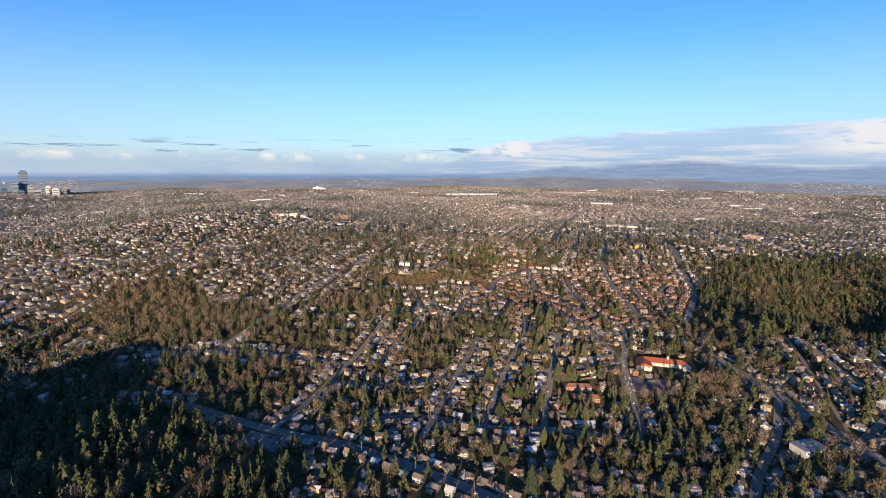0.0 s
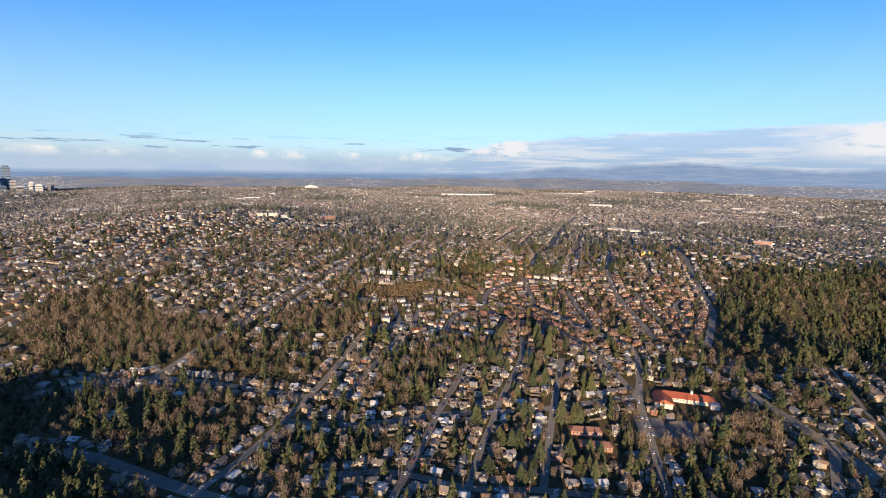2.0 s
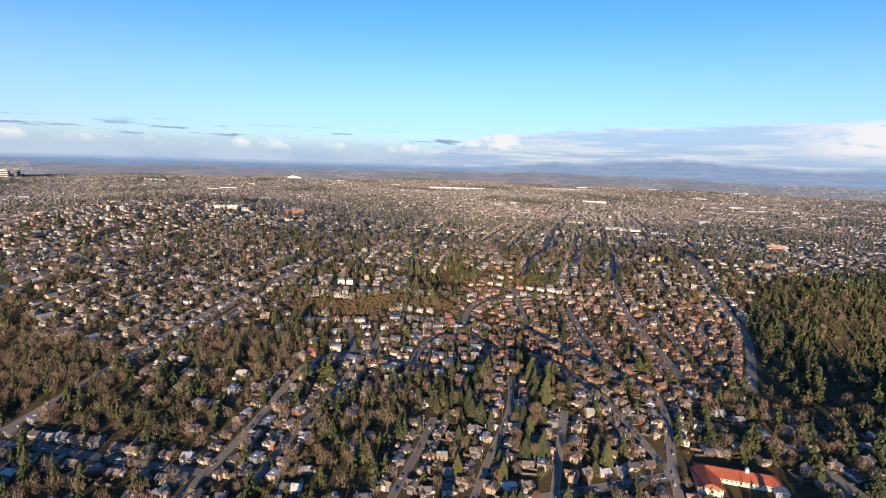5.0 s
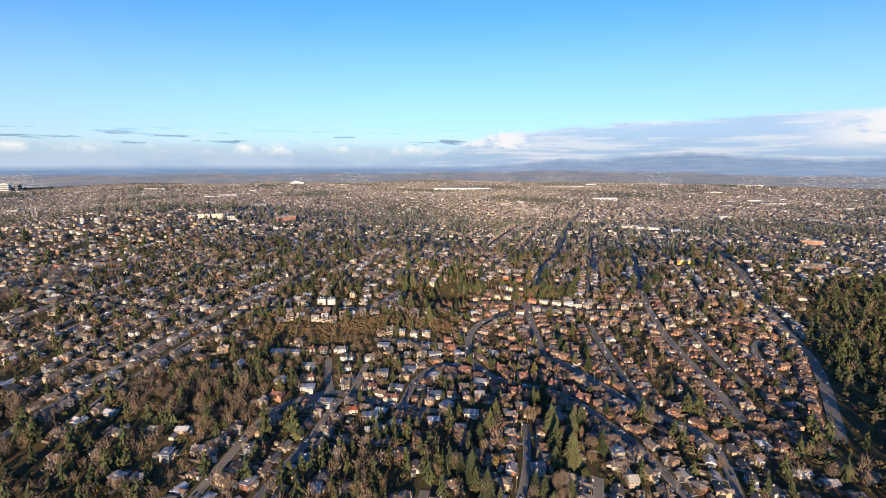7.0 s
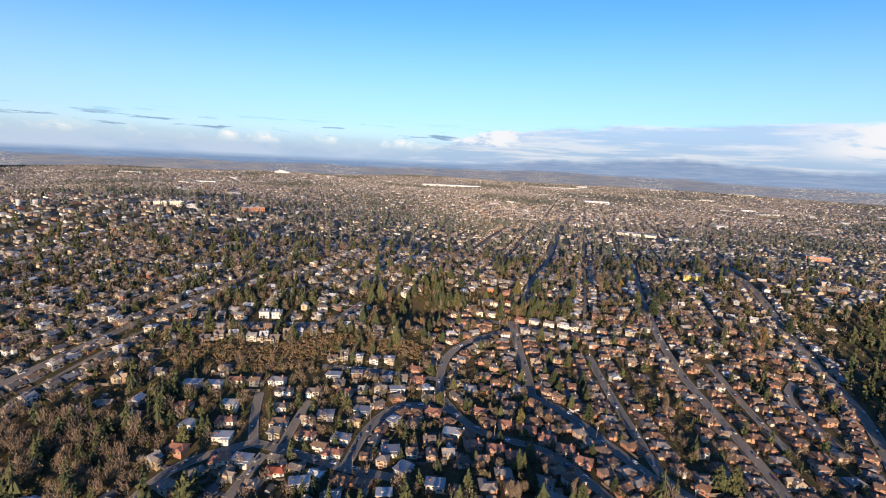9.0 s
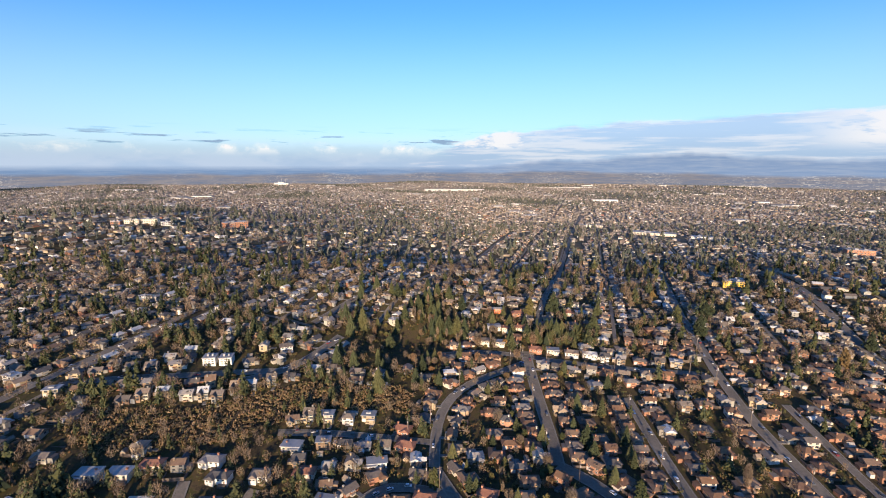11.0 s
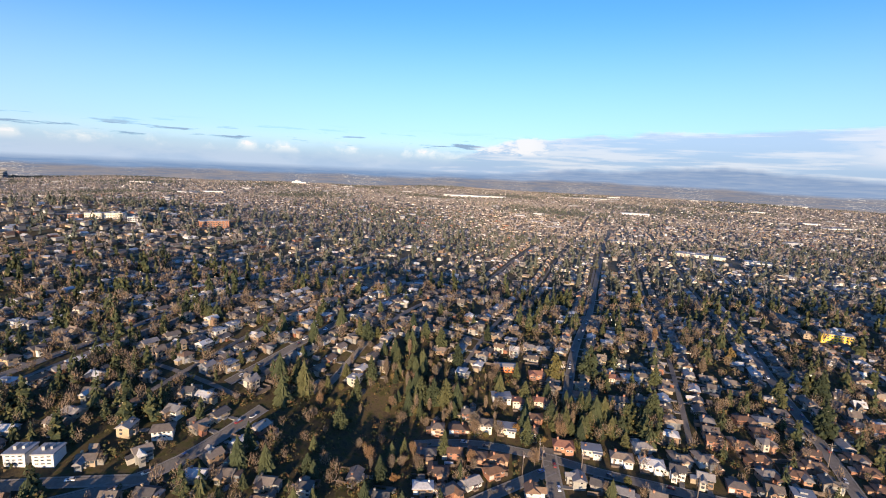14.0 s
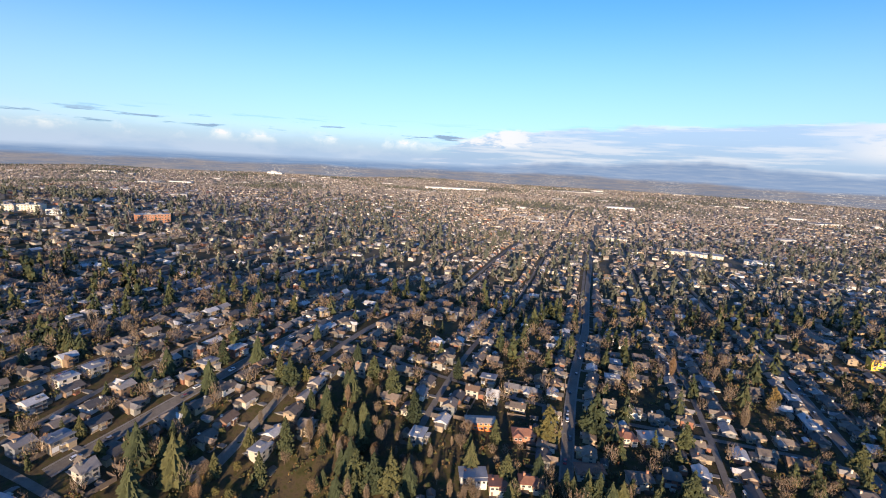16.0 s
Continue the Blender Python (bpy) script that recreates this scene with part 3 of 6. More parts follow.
    for st in range(storeys):
        z = 1.05 + raised + 1.6 * st
        window(w * 0.12 if wing or roof == "ell" else -w * 0.26, front if roof != "ell" else front, z, 1.4 if roof != "ell" else 1.0, 0.95, 0, -1)
        if not (roof == "ell"):
            window(w * 0.36, front, z, 1.1, 0.95, 0, -1)
        if wing:
            window(-w * 0.2, front - 2.4, z, 1.1, 0.95, 0, -1)
        if roof == "ell":
            window(w / 2 - w * 0.21, front - 2.4, z, 1.4, 0.95, 0, -1)
        window(-w * 0.25, d / 2, z, 1.3, 0.95, 0, 1)
        window(w * 0.25, d / 2, z, 1.0, 0.9, 0, 1)
        window(w / 2, 0.6, z, 1.0, 0.9, 1, 0)
        window(-w / 2, 0.6, z, 1.0, 0.9, -1, 0)
    door = Shape().box(-0.42 - w * 0.36 * (roof == "ell"), front - 0.06, 0.0, 0.30 - w * 0.36 * (roof == "ell"), front + 0.02, 1.6)
    gar = Shape()
    if roof in ("gable", "flat", "hip"):
        gar.box(-w * 0.47, front - 0.05, 0.0, -w * 0.47 + 1.9, front + 0.03, 1.6)
        wins.pop(0)
    return dict(wall=wall, roof=top, porch=porch, chimney=chim, windows=wins, door=door, garage=gar, size=(w, d))


KINDS = [  # width, depth, storeys, roof
    (7.3, 5.0, 1, "hip"), (7.3, 4.8, 1, "ell"), (6.7, 4.7, 1, "gable"), (5.5, 4.8, 2, "cross"), (4.8, 5.0, 2, "steep"), (6.0, 4.6, 2, "gable"),
    (6.6, 4.9, 2, "flat"), (6.1, 4.6, 1, "cross"), (5.5, 4.8, 2, "hip"), (7.7, 4.8, 1, "ell")]
BRICK_KINDS, WOOD_KINDS = (0, 1, 9, 0, 8, 0, 5), (2, 3, 2, 7, 2, 7, 8, 5, 6, 7, 2, 3, 7, 2, 4, 7)
PARTS = [house_shapes(*k, seed=i) for i, k in enumerate(KINDS)]


def joined(p, detail):
    """A whole house in one shape for the mass: 0 wall, 1 roof, 2 glass, 3 trim."""
    s = Shape()
    for key, m in (("wall", 0), ("roof", 1), ("garage", 3), ("porch", 0), ("chimney", 0)):
        if detail or key in ("wall", "roof"):
            s.solid(p[key].v, p[key].f, m)
    if detail:
        for win in p["windows"]:
            lo, hi = np.min(win.v, 0), np.max(win.v, 0)
            s.box(*lo, *hi, 2, top=False)
    return s


houses = []          # kind, x, y, turn, brick?


def free(x, y, w, d, turn):
    return not taken[rect_cells(x, y, w, d, turn)].any()


def add_house(kind, x, y, turn, brick):
    w, d = PARTS[kind]["size"]
    taken[rect_cells(x, y, w + 1, d + 1, turn)] = 2
    houses.append((kind, x, y, turn, brick))


LANDMARKS = [  # x, y, width, depth, turn in degrees: ground kept free for the buildings made one by one below
    (205, 420, 54, 28, -14), (115, 378, 32, 24, 0), (-54, 668, 19, 10, 8), (-22, 687, 10, 8, 20), (362, 850, 32, 18, -30), (115, 771, 18, 14, 0), (250, 302, 23, 16, 15),
    (-124, 307, 32, 20, -12), (172, 388, 44, 18, -4), (505, 1290, 120, 70, -40), (-372, 1134, 70, 24, 15), (-246, 1178, 48, 26, 30), (420, 1465, 70, 30, -20), (726, 1126, 56, 26, -20)]
for x, y, w, d, a in LANDMARKS:
    taken[rect_cells(x, y, w, d, radians(a))] = 3

STYLES = {  # depth, height, wall, roof, rise, label
    "flat_pale": (5.2, 2.5, "cream", "pale", 0, "low house with a pale grey-blue flat roof"),
    "flat_white": (5.0, 2.8, "white", "pale", 0, "white house with a bright flat roof"),
    "flat_brown": (5.0, 3.6, "cream", "redroof", 0, "tan two-storey house with a flat brown roof"),
    "tan_flat": (5.6, 2.3, "cream", "cream", 0, "long low house with a tan gravel roof"),
    "low_brown": (5.0, 2.4, "cream", "redroof", 1.2, "buff house with a low brown roof"),
    "low_dark": (5.0, 2.7, "white", "roof", 1.2, "white-fronted house with a dark low roof"),
    "tall_cream": (5.0, 3.3, "cream", "roof", 1.2, "cream two-storey house with a grey-brown roof"),
    "brick_hip": (5.2, 2.4, "bigbrick", "redroof", 1.5, "brick house with a rusty brown hipped roof"),
    "red_roof": (5.0, 2.2, "cream", "tile", 1.1, "small house with a bright orange-brown roof")}
SLOPE_HOUSES = [  # style, x, y, turn, width: the rows on the slope below the orange house
    ("flat_white", 110.0, 743.7, 3, 8.6), ("flat_brown", 118.0, 739.5, -2, 5.6), ("low_brown", 129.5, 742.6, -4, 7.4), ("low_brown", 151.5, 749.0, -3, 9.6),
    ("tall_cream", 167.1, 744.0, -6, 8.0), ("tall_cream", 100.5, 723.0, -6, 7.4), ("flat_pale", 110.6, 721.7, -8, 7.8), ("low_dark", 120.2, 719.5, -10, 7.0),
    ("brick_hip", 133.6, 712.1, -8, 8.0), ("flat_pale", 144.7, 709.7, -10, 7.6), ("low_dark", 155.6, 704.6, -12, 8.2), ("low_dark", 166.2, 700.8, -14, 8.6),
    ("brick_hip", 131.3, 767.0, -4, 8.4), ("flat_white", 180.8, 767.7, 0, 8.0), ("low_brown", 172.0, 768.2, 0, 5.4)]
HOLLOW_HOUSES = [  # round the dead-end lanes under the bracken slope
    ("flat_pale", -71.0, 586.6, 0, 8.6),
    ("flat_pale", -60.3, 588.6, 0, 8.6),
    ("low_brown", -50.9, 594.9, 0, 8.6),
    ("low_dark", -29.0, 600.6, -8, 8.6),
    ("low_dark", -22.9, 592.9, -8, 8.6),
    ("tan_flat", -46.7, 576.3, 0, 8.6),
    ("low_brown", -67.8, 569.9, 0, 8.6),
    ("low_brown", -44.3, 564.5, 0, 8.6),
    ("flat_pale", -58.7, 558.4, -10, 8.6),
    ("brick_hip", -58.2, 543.5, -8, 8.6),
    ("flat_pale", -41.9, 553.9, 0, 8.6),
    ("low_brown", -37.4, 540.2, 10, 8.6),
    ("flat_pale", -27.9, 541.9, -10, 8.6),
    ("red_roof", -11.0, 536.7, 0, 8.6),
    ("flat_white", 1.4, 530.3, 10, 8.6),
    ("low_dark", -22.1, 579.7, 0, 8.1),
    ("low_dark", -18.8, 568.8, 0, 8.6),
    ("low_dark", -7.5, 596.0, 0, 7.2),
    ("low_brown", 10.1, 599.9, -4, 8.6),
    ("flat_pale", 3.1, 578.9, 4, 8.6),
    ("flat_pale", 22.0, 585.2, -14, 8.6),
    ("flat_pale", 14.7, 561.2, -12, 8.6),
    ("low_brown", -3.2, 561.9, -14, 8.6),
    ("low_brown", 12.5, 550.5, -10, 8.6),
]
BEND_HOUSES = [  # along the bend of the valley street
    ("flat_pale", 0.9, 613.9, -6, 8.6),
    ("flat_white", 40.2, 608.0, 8, 8.6),
    ("brick_hip", 50.4, 631.8, -20, 8.5),
    ("brick_hip", 52.5, 620.5, -16, 8.3),
    ("flat_pale", 46.9, 539.7, 60, 7.4),
    ("flat_pale", 40.2, 553.0, 6, 8.6),
    ("flat_pale", 62.0, 528.0, -6, 8.2),
    ("low_brown", 74.1, 522.5, -10, 8.5),
    ("tan_flat", 71.4, 568.0, -12, 8.6),
    ("brick_hip", 81.6, 556.6, 8, 8.6),
    ("brick_hip", 92.5, 553.0, -8, 8.4),
    ("brick_hip", 100.9, 546.5, -4, 8.3),
    ("brick_hip", 101.4, 575.3, -10, 8.5),
    ("brick_hip", 111.9, 569.5, -14, 8.4),
    ("brick_hip", 120.2, 560.4, -16, 8.6),
    ("brick_hip", 127.3, 551.7, -22, 8.6),
    ("brick_hip", 133.0, 542.0, -26, 8.4),
    ("brick_hip", 61.8, 587.6, -12, 8.6),
    ("brick_hip", 87.9, 588.8, -20, 8.2),
    ("low_dark", 110.6, 526.6, -24, 8.6),
]
for style, x, y, turn, w in SLOPE_HOUSES + HOLLOW_HOUSES + BEND_HOUSES:
    taken[rect_cells(x, y, w + 0.8, STYLES[style][0] + 0.8, radians(turn))] = 3

hr = random.Random(11)
PLACED = [  # kind, x, y of the front: the houses along the crest and on the slope below it
    (3, -68, 635), (5, -56.5, 634.5), (4, -49.5, 637), (3, -42.5, 637), (4, -36.5, 644.5), (3, -30, 648), (4, -21, 654), (7, -13, 660),
    (2, -2, 670), (7, 7, 673), (7, 21, 673), (8, 34.5, 673), (4, 4, 632.5), (6, 12.5, 633), (8, 23, 633), (6, 33, 636), (2, 24, 617),
    (6, -118, 630), (8, -117, 645), (8, -101, 623), (3, -103, 655), (5, -79, 664), (3, -76, 632), (7, -83, 628), (3, -25, 707), (3, -59, 699), (6, -96, 701)]


def placed_houses():
    for kind, x, y in PLACED:
        add_house(kind, x, y + PARTS[kind]["size"][1] / 2, hr.uniform(-0.06, 0.06) + (0.12 if x < -20 else -0.05), False)


placed_houses()


def line_with_houses(w, p, brick_of, lot=(8.4, 12.2)):
    q = dense([tuple(a) for a in p], 1.0)
    d = np.gradient(q, axis=0)
    for side in (-1, 1):
        k = hr.randint(2, 8)
        while k < len(q) - 3:
            x, y = q[k]
            dx, dy = d[k] / (np.linalg.norm(d[k]) + 1e-9)
            brick = brick_of(x, y)
            kind = hr.choice(BRICK_KINDS if brick else WOOD_KINDS)
            hw, hd = PARTS[kind]["size"]
            quarter = brick and x > 60 and abs(dy) > 0.8          # narrow lots: gable end to the street
            if quarter:
                hw, hd = hd, hw
            off = w / 2 + 3.2 + hd / 2 + hr.uniform(0, 1.6)
            hx, hy = x + side * dy * off, y - side * dx * off
            # the front looks to the street
            turn = math.atan2(hy - y, hx - x) - math.pi / 2 + hr.uniform(-0.05, 0.05)
            ok = free(hx, hy, hw, hd, turn) and not any(bool(inside(hx, hy, poly)) for poly in WOODS) and hr.random() < (0.96 if y < 930 else 0.62)
            if ok:
                add_house(kind, hx, hy, turn + side * math.pi / 2 if quarter else turn, brick)
                k += int(hr.uniform(7.0, 8.6) if quarter else hr.uniform(*lot))
            else:
                k += 3


def brick_zone(x, y):
    return 70 < x < 330 and 500 < y < 735 and hr.random() < (0.88 if y < 660 else 0.5) or (20 < x < 140 and 480 < y < 600 and hr.random() < 0.5)


for w, p in road_lines:
    line_with_houses(w, p[p[:, 1] < 1100], brick_zone)
for w, p in grid_lines:
    if p[:, 1].min() < 1900:
        line_with_houses(w, p, brick_zone, (8.6, 13.0))
# rows of brick houses across the blocks of the eastern slope
for j in range(27):
    for i in range(26):
        x, y = 72 + 10.4 * i + hr.uniform(-1.2, 1.2) + (j % 2) * 3, 498 + 8.9 * j + hr.uniform(-0.8, 0.8)
        kind = hr.choice(BRICK_KINDS)
        w, d = PARTS[kind]["size"]
        turn = hr.choice((0.0, math.pi)) + hr.uniform(-0.08, 0.08)
        if x < 335 and free(x, y, w + 1.6, d + 3.0, turn) and not any(bool(inside(x, y, poly)) for poly in WOODS) and hr.random() < 0.74:
            add_house(kind, x, y, turn, hr.random() < (0.94 if y < 660 else 0.5))
# infill between the streets
for _ in range(8500):
    y = hr.uniform(205, 1100)
    x = hr.uniform(-1.0 * y - 60, 0.9 * y + 80)
    if y < 500 and x < 60 and hr.random() < 0.6 or taken[cells(x, y)] or any(bool(inside(x, y, poly)) for poly in WOODS) or not (205 < y):
        continue
    turn = (-GA if y > 690 or x < -110 else 0.0) + hr.choice((0, 0, math.pi, math.pi / 2)) + hr.uniform(-0.1, 0.1)
    brick = brick_zone(x, y)
    kind = hr.choice(BRICK_KINDS if brick else WOOD_KINDS)
    w, d = PARTS[kind]["size"]
    if free(x, y, w + 2.0, d + 3, turn):
        add_house(kind, x, y, turn, brick)


def off_axis(x, y):
    """How far a place lies from the middle of the valley street plan, in metres."""
    return abs(x - (20 + 0.16 * y)) + max(0, 275 - y) * 3 + max(0, y - 700) * 0.75


houses.sort(key=lambda h: off_axis(h[1], h[2]))
near_houses, mass_houses = houses[:215], houses[215:]
WORDS = ["low hipped-roof", "L-shaped single-storey", "gabled single-storey", "two-storey cross-gabled", "steep-roofed two-storey", "two-storey gabled",
         "flat-roofed two-storey", "single-storey cross-gabled", "two-storey hipped-roof", "long L-shaped single-storey"]
protos = {}


def make_house(kind, brick):
    p = PARTS[kind]
    base = new("house")
    part("wall", p["wall"], M["brick" if brick else "clad"], base)
    top = part("roof", p["roof"], M["pale"] if KINDS[kind][3] == "flat" else M["brown" if brick else "roof"], base)
    if p["chimney"].v:
        part("chimney", p["chimney"], M["brick"], top)
    for win in p["windows"]:
        part("window", win, [M["trim"], M["glass"]], base)
    part("door", p["door"], M["clad"], base)
    part("porch", p["porch"], M["pole"], base, "timber porch with posts over the door")
    if p["garage"].v:
        part("garage_door", p["garage"], M["trim"], base)
    text = WORDS[kind] + (" brick house with brown shingle roof on its lot" if brick else " timber-clad house with shingle roof on its lot")
    return tagged(base, text if KINDS[kind][3] != "flat" else "two-storey painted house with a pale flat roof", "house", "houses of the suburb")


for kind, x, y, turn, brick in near_houses:
    m = Matrix.Translation((x, y, float(land(x, y)) + 0.15)) @ Matrix.Rotation(turn, 4, "Z")
    if (kind, brick) in protos:
        copy_thing(protos[kind, brick], m)
    else:
        protos[kind, brick] = make_house(kind, brick)
        protos[kind, brick].matrix_basis = m


def small_house(w, d, h, rise):
    s = Shape().box(-w / 2, -d / 2, -1, w / 2, d / 2, h, 0, top=False)
    a, b = (-w / 2, 0, h + rise), (w / 2, 0, h + rise)
    s.face([(-w / 2, d / 2, h), (-w / 2, -d / 2, h), a], 0)
    s.face([(w / 2, -d / 2, h), (w / 2, d / 2, h), b], 0)
    n = len(s.v)
    s.v += [(-w / 2 - 0.4, -d / 2 - 0.5, h - 0.2), (w / 2 + 0.4, -d / 2 - 0.5, h - 0.2), (w / 2 + 0.4, 0, h + rise), (-w / 2 - 0.4, 0, h + rise), (w / 2 + 0.4, d / 2 + 0.5, h - 0.2), (-w / 2 - 0.4, d / 2 + 0.5, h - 0.2)]
    s.f += [(n, n + 1, n + 2, n + 3), (n + 3, n + 2, n + 4, n + 5)]
    s.m += [1, 1]
    return s


SMALL = [small_house(7.4, 5.2, 2.0, 1.6), small_house(5.6, 5.6, 3.7, 2.2), small_house(8.2, 5.2, 2.0, 1.4), small_house(6.8, 5.2, 3.6, 1.6), small_house(9, 7, 2.6, 0.5)]


def mass_of_houses(name, label, some, detail, mats):
    a = np.array([h[:4] for h in some], float)
    sh = [joined(p, True) for p in PARTS] if detail else [SMALL[k % 5] for k in range(len(PARTS))]
    v, l, t, m = scatter(sh, a[:, 0].astype(int), a[:, 1], a[:, 2], land(a[:, 1], a[:, 2]) + 0.15, a[:, 3], np.ones(len(a)), np.ones(len(a)), np.ones(len(a)))
    tagged(new(name, raw_mesh(name, v, l, t, mats, m)), label, "houses", kind="stuff")


WOODEN = [M["clad_mass"], M["roof_mass"], M["glass_mass"], M["trim_mass"]]
BRICKEN = [M["brick_mass"], M["brown_mass"], M["glass_mass"], M["trim_mass"]]
HAZED = [M["clad_hazed"], M["roof_hazed"]]
PALE = [M["clad_mass"], M["pale_mass"], M["glass_mass"], M["trim_mass"]]
is_near = lambda h: h[2] < 900 and abs(h[1] - 60) < 340
mass_of_houses("outer_timber_houses", "timber-clad houses with grey shingle roofs further off", [h for h in mass_houses if not h[4] and h[0] != 6 and is_near(h)], True, WOODEN)
mass_of_houses("outer_brick_houses", "brick houses with brown roofs further off", [h for h in mass_houses if h[4] and is_near(h)], True, BRICKEN)
mass_of_houses("outer_flat_houses", "flat-roofed houses further off", [h for h in mass_houses if h[0] == 6 and is_near(h)], True, PALE)
mass_of_houses("distant_houses", "pale and grey houses of the wide suburb", [h for h in mass_houses if h[0] != 6 and not is_near(h)], False, WOODEN)


def far_houses():
    """Rows of houses out to the far plain, on the grid's directions."""
    n = 15500
    d = 1100 + 3500 * rng.random(n) ** 0.85
    a = rng.uniform(-0.86, 0.86, n)
    x, y = d * np.sin(a), d * np.cos(a)
    u, v = x * CA - y * SA, x * SA + y * CA
    u = 13 + 27 * np.round((u - 13) / 27) + rng.normal(0, 3.0, n) + 14 * np.sin(v * 0.006 + u * 0.002)
    x, y = grid_xy(u, v)
    i, j = cells(x, y)
    known = (x > X0) & (x < X0 + NX * CELL - 2) & (y < Y0 + NY * CELL - 2)
    ok = ~(known & (taken[i, j] > 0)) & ~inside(x, y, RAVINE) & (y > 900)
    ok &= np.sin(x * 0.006 + 2) * np.sin(y * 0.0045 + x * 0.002) < 0.85
    x, y = x[ok], y[ok]
    n = len(x)
    turn = -GA + rng.choice([0, math.pi / 2, math.pi, -math.pi / 2], n) + rng.normal(0, 0.06, n)
    s = rng.uniform(0.9, 1.25, n)
    which = rng.integers(0, len(SMALL), n)
    v, l, t, m = scatter(SMALL, which, x, y, land(x, y), turn, s, s, s * 0.75)
    tagged(new("far_houses", raw_mesh("far_houses", v, l, t, HAZED, m)), "thousands of small houses across the plain, paled by painted haze", "houses", kind="stuff")


far_houses()

# ---- yards: fences, sheds, drives ----
def yards():
    near = [h for h in houses if h[2] < 980 and abs(h[1] - 60) < 480]
    yr = random.Random(3)
    fence = []
    for wd, dp in ((8.4, 4.5), (9.6, 6.0), (7.4, 3.6)):
        s = Shape()
        s.box(-wd / 2, dp, -0.6, wd / 2, dp + 0.09, 1.05)
        s.box(-wd / 2, 0, -0.6, -wd / 2 + 0.09, dp, 1.05)
        s.box(wd / 2 - 0.09, 0, -0.6, wd / 2, dp, 1.05)
        fence.append(s)
    rows = {"fence": [], "shed": [], "drive": []}
    for kind, x, y, turn, brick in near:
        w, d = PARTS[kind]["size"]
        c, s = math.cos(turn), math.sin(turn)
        if yr.random() < 0.6:
            rows["fence"].append((yr.randrange(3), x - s * d / 2, y + c * d / 2, turn, 1.0))
        if yr.random() < 0.42:
            u, v = yr.uniform(-w / 2, w / 2), d / 2 + yr.uniform(2.2, 3.6)
            px, py = x + u * c - v * s, y + u * s + v * c
            if taken[cells(px, py)] == 0:
                rows["shed"].append((yr.randrange(4), px, py, turn + yr.choice((0, math.pi / 2)), yr.uniform(0.34, 0.52)))
                taken[rect_cells(px, py, 3.4, 3, turn)] = 2
        if not (brick and 60 < x) and yr.random() < 0.6:
            u, v = w / 2 - 1.1, -d / 2 - 2.0
            rows["drive"].append((0, x + u * c - v * s, y + u * s + v * c, turn, 1.0))
    for key, shapes, label, mats, lift in (
            ("fence", fence, "weathered timber garden fences between the lots", [M["pole"]], 0.0),
            ("shed", SMALL, "small sheds and garages behind the houses", [M["clad_mass"], M["roof_mass"]], 0.1),
            ("drive", [Shape().box(-0.95, -2.2, -0.5, 0.95, 2.6, 0.0)], "short concrete drives between street and house", [M["concrete"]], 0.24)):
        a = np.array(rows[key], float)
        v, l, t, m = scatter(shapes, a[:, 0].astype(int), a[:, 1], a[:, 2], land(a[:, 1], a[:, 2]) + lift, a[:, 3], a[:, 4], a[:, 4], a[:, 4])
        tagged(new("garden_" + key + "s", raw_mesh("garden_" + key + "s", v, l, t, mats, m)), label, key, kind="stuff")


yards()

# ---- trees ----
def conifer_shapes(seed, fronds, rows, h=11.0, r=2.9):
    """Trunk and crown of a fir: drooping boughs in whorls, thinning to a tip."""
    rr = random.Random(seed)
    trunk = Shape().tube((0, 0, -1), (0, 0, h * 0.9), 0.24, 0.05, 6)
    crown = Shape()
    squash = rr.uniform(0.5, 0.95)
    for k in range(rows):
        f = k / (rows - 1)
        z = h * (0.12 + 0.84 * f)
        reach = r * min(1.0, 0.72 + 2.2 * f) * (1 - f ** 1.25) ** squash * rr.uniform(0.72, 1.15) + 0.2
        n = max(4, int(fronds * (1 - 0.55 * f)))
        a0 = rr.uniform(0, 6.28)
        for i in range(n):
            a = a0 + 6.283 * i / n + rr.uniform(-0.3, 0.3)
            L = reach * rr.uniform(0.4, 1.2)
            wd = L * rr.uniform(0.16, 0.32) + 0.16
            c, s = math.cos(a), math.sin(a)
            drop = L * rr.uniform(0.35, 0.75)
            zz = z + rr.uniform(-0.8, 0.8)
            tip = (c * L, s * L, zz - drop)
            mid = 0.6 * L
            lft = (c * mid - s * wd, s * mid + c * wd, zz - drop * 0.85)
            rgt = (c * mid + s * wd, s * mid - c * wd, zz - drop * 0.85)
            inner = rr.uniform(0.08, 0.45)
            top = (c * L * inner, s * L * inner, zz + (0.25 + 0.3 * L) * (1 - inner))
            crown.solid([top, lft, tip, rgt], [(0, 1, 2), (0, 2, 3)])
    crown.solid([(0.25, 0, h * 0.88), (-0.15, 0.2, h * 0.88), (-0.15, -0.2, h * 0.88), (0, 0, h * 1.02)], [(0, 1, 3), (1, 2, 3), (2, 0, 3)])
    return trunk, crown


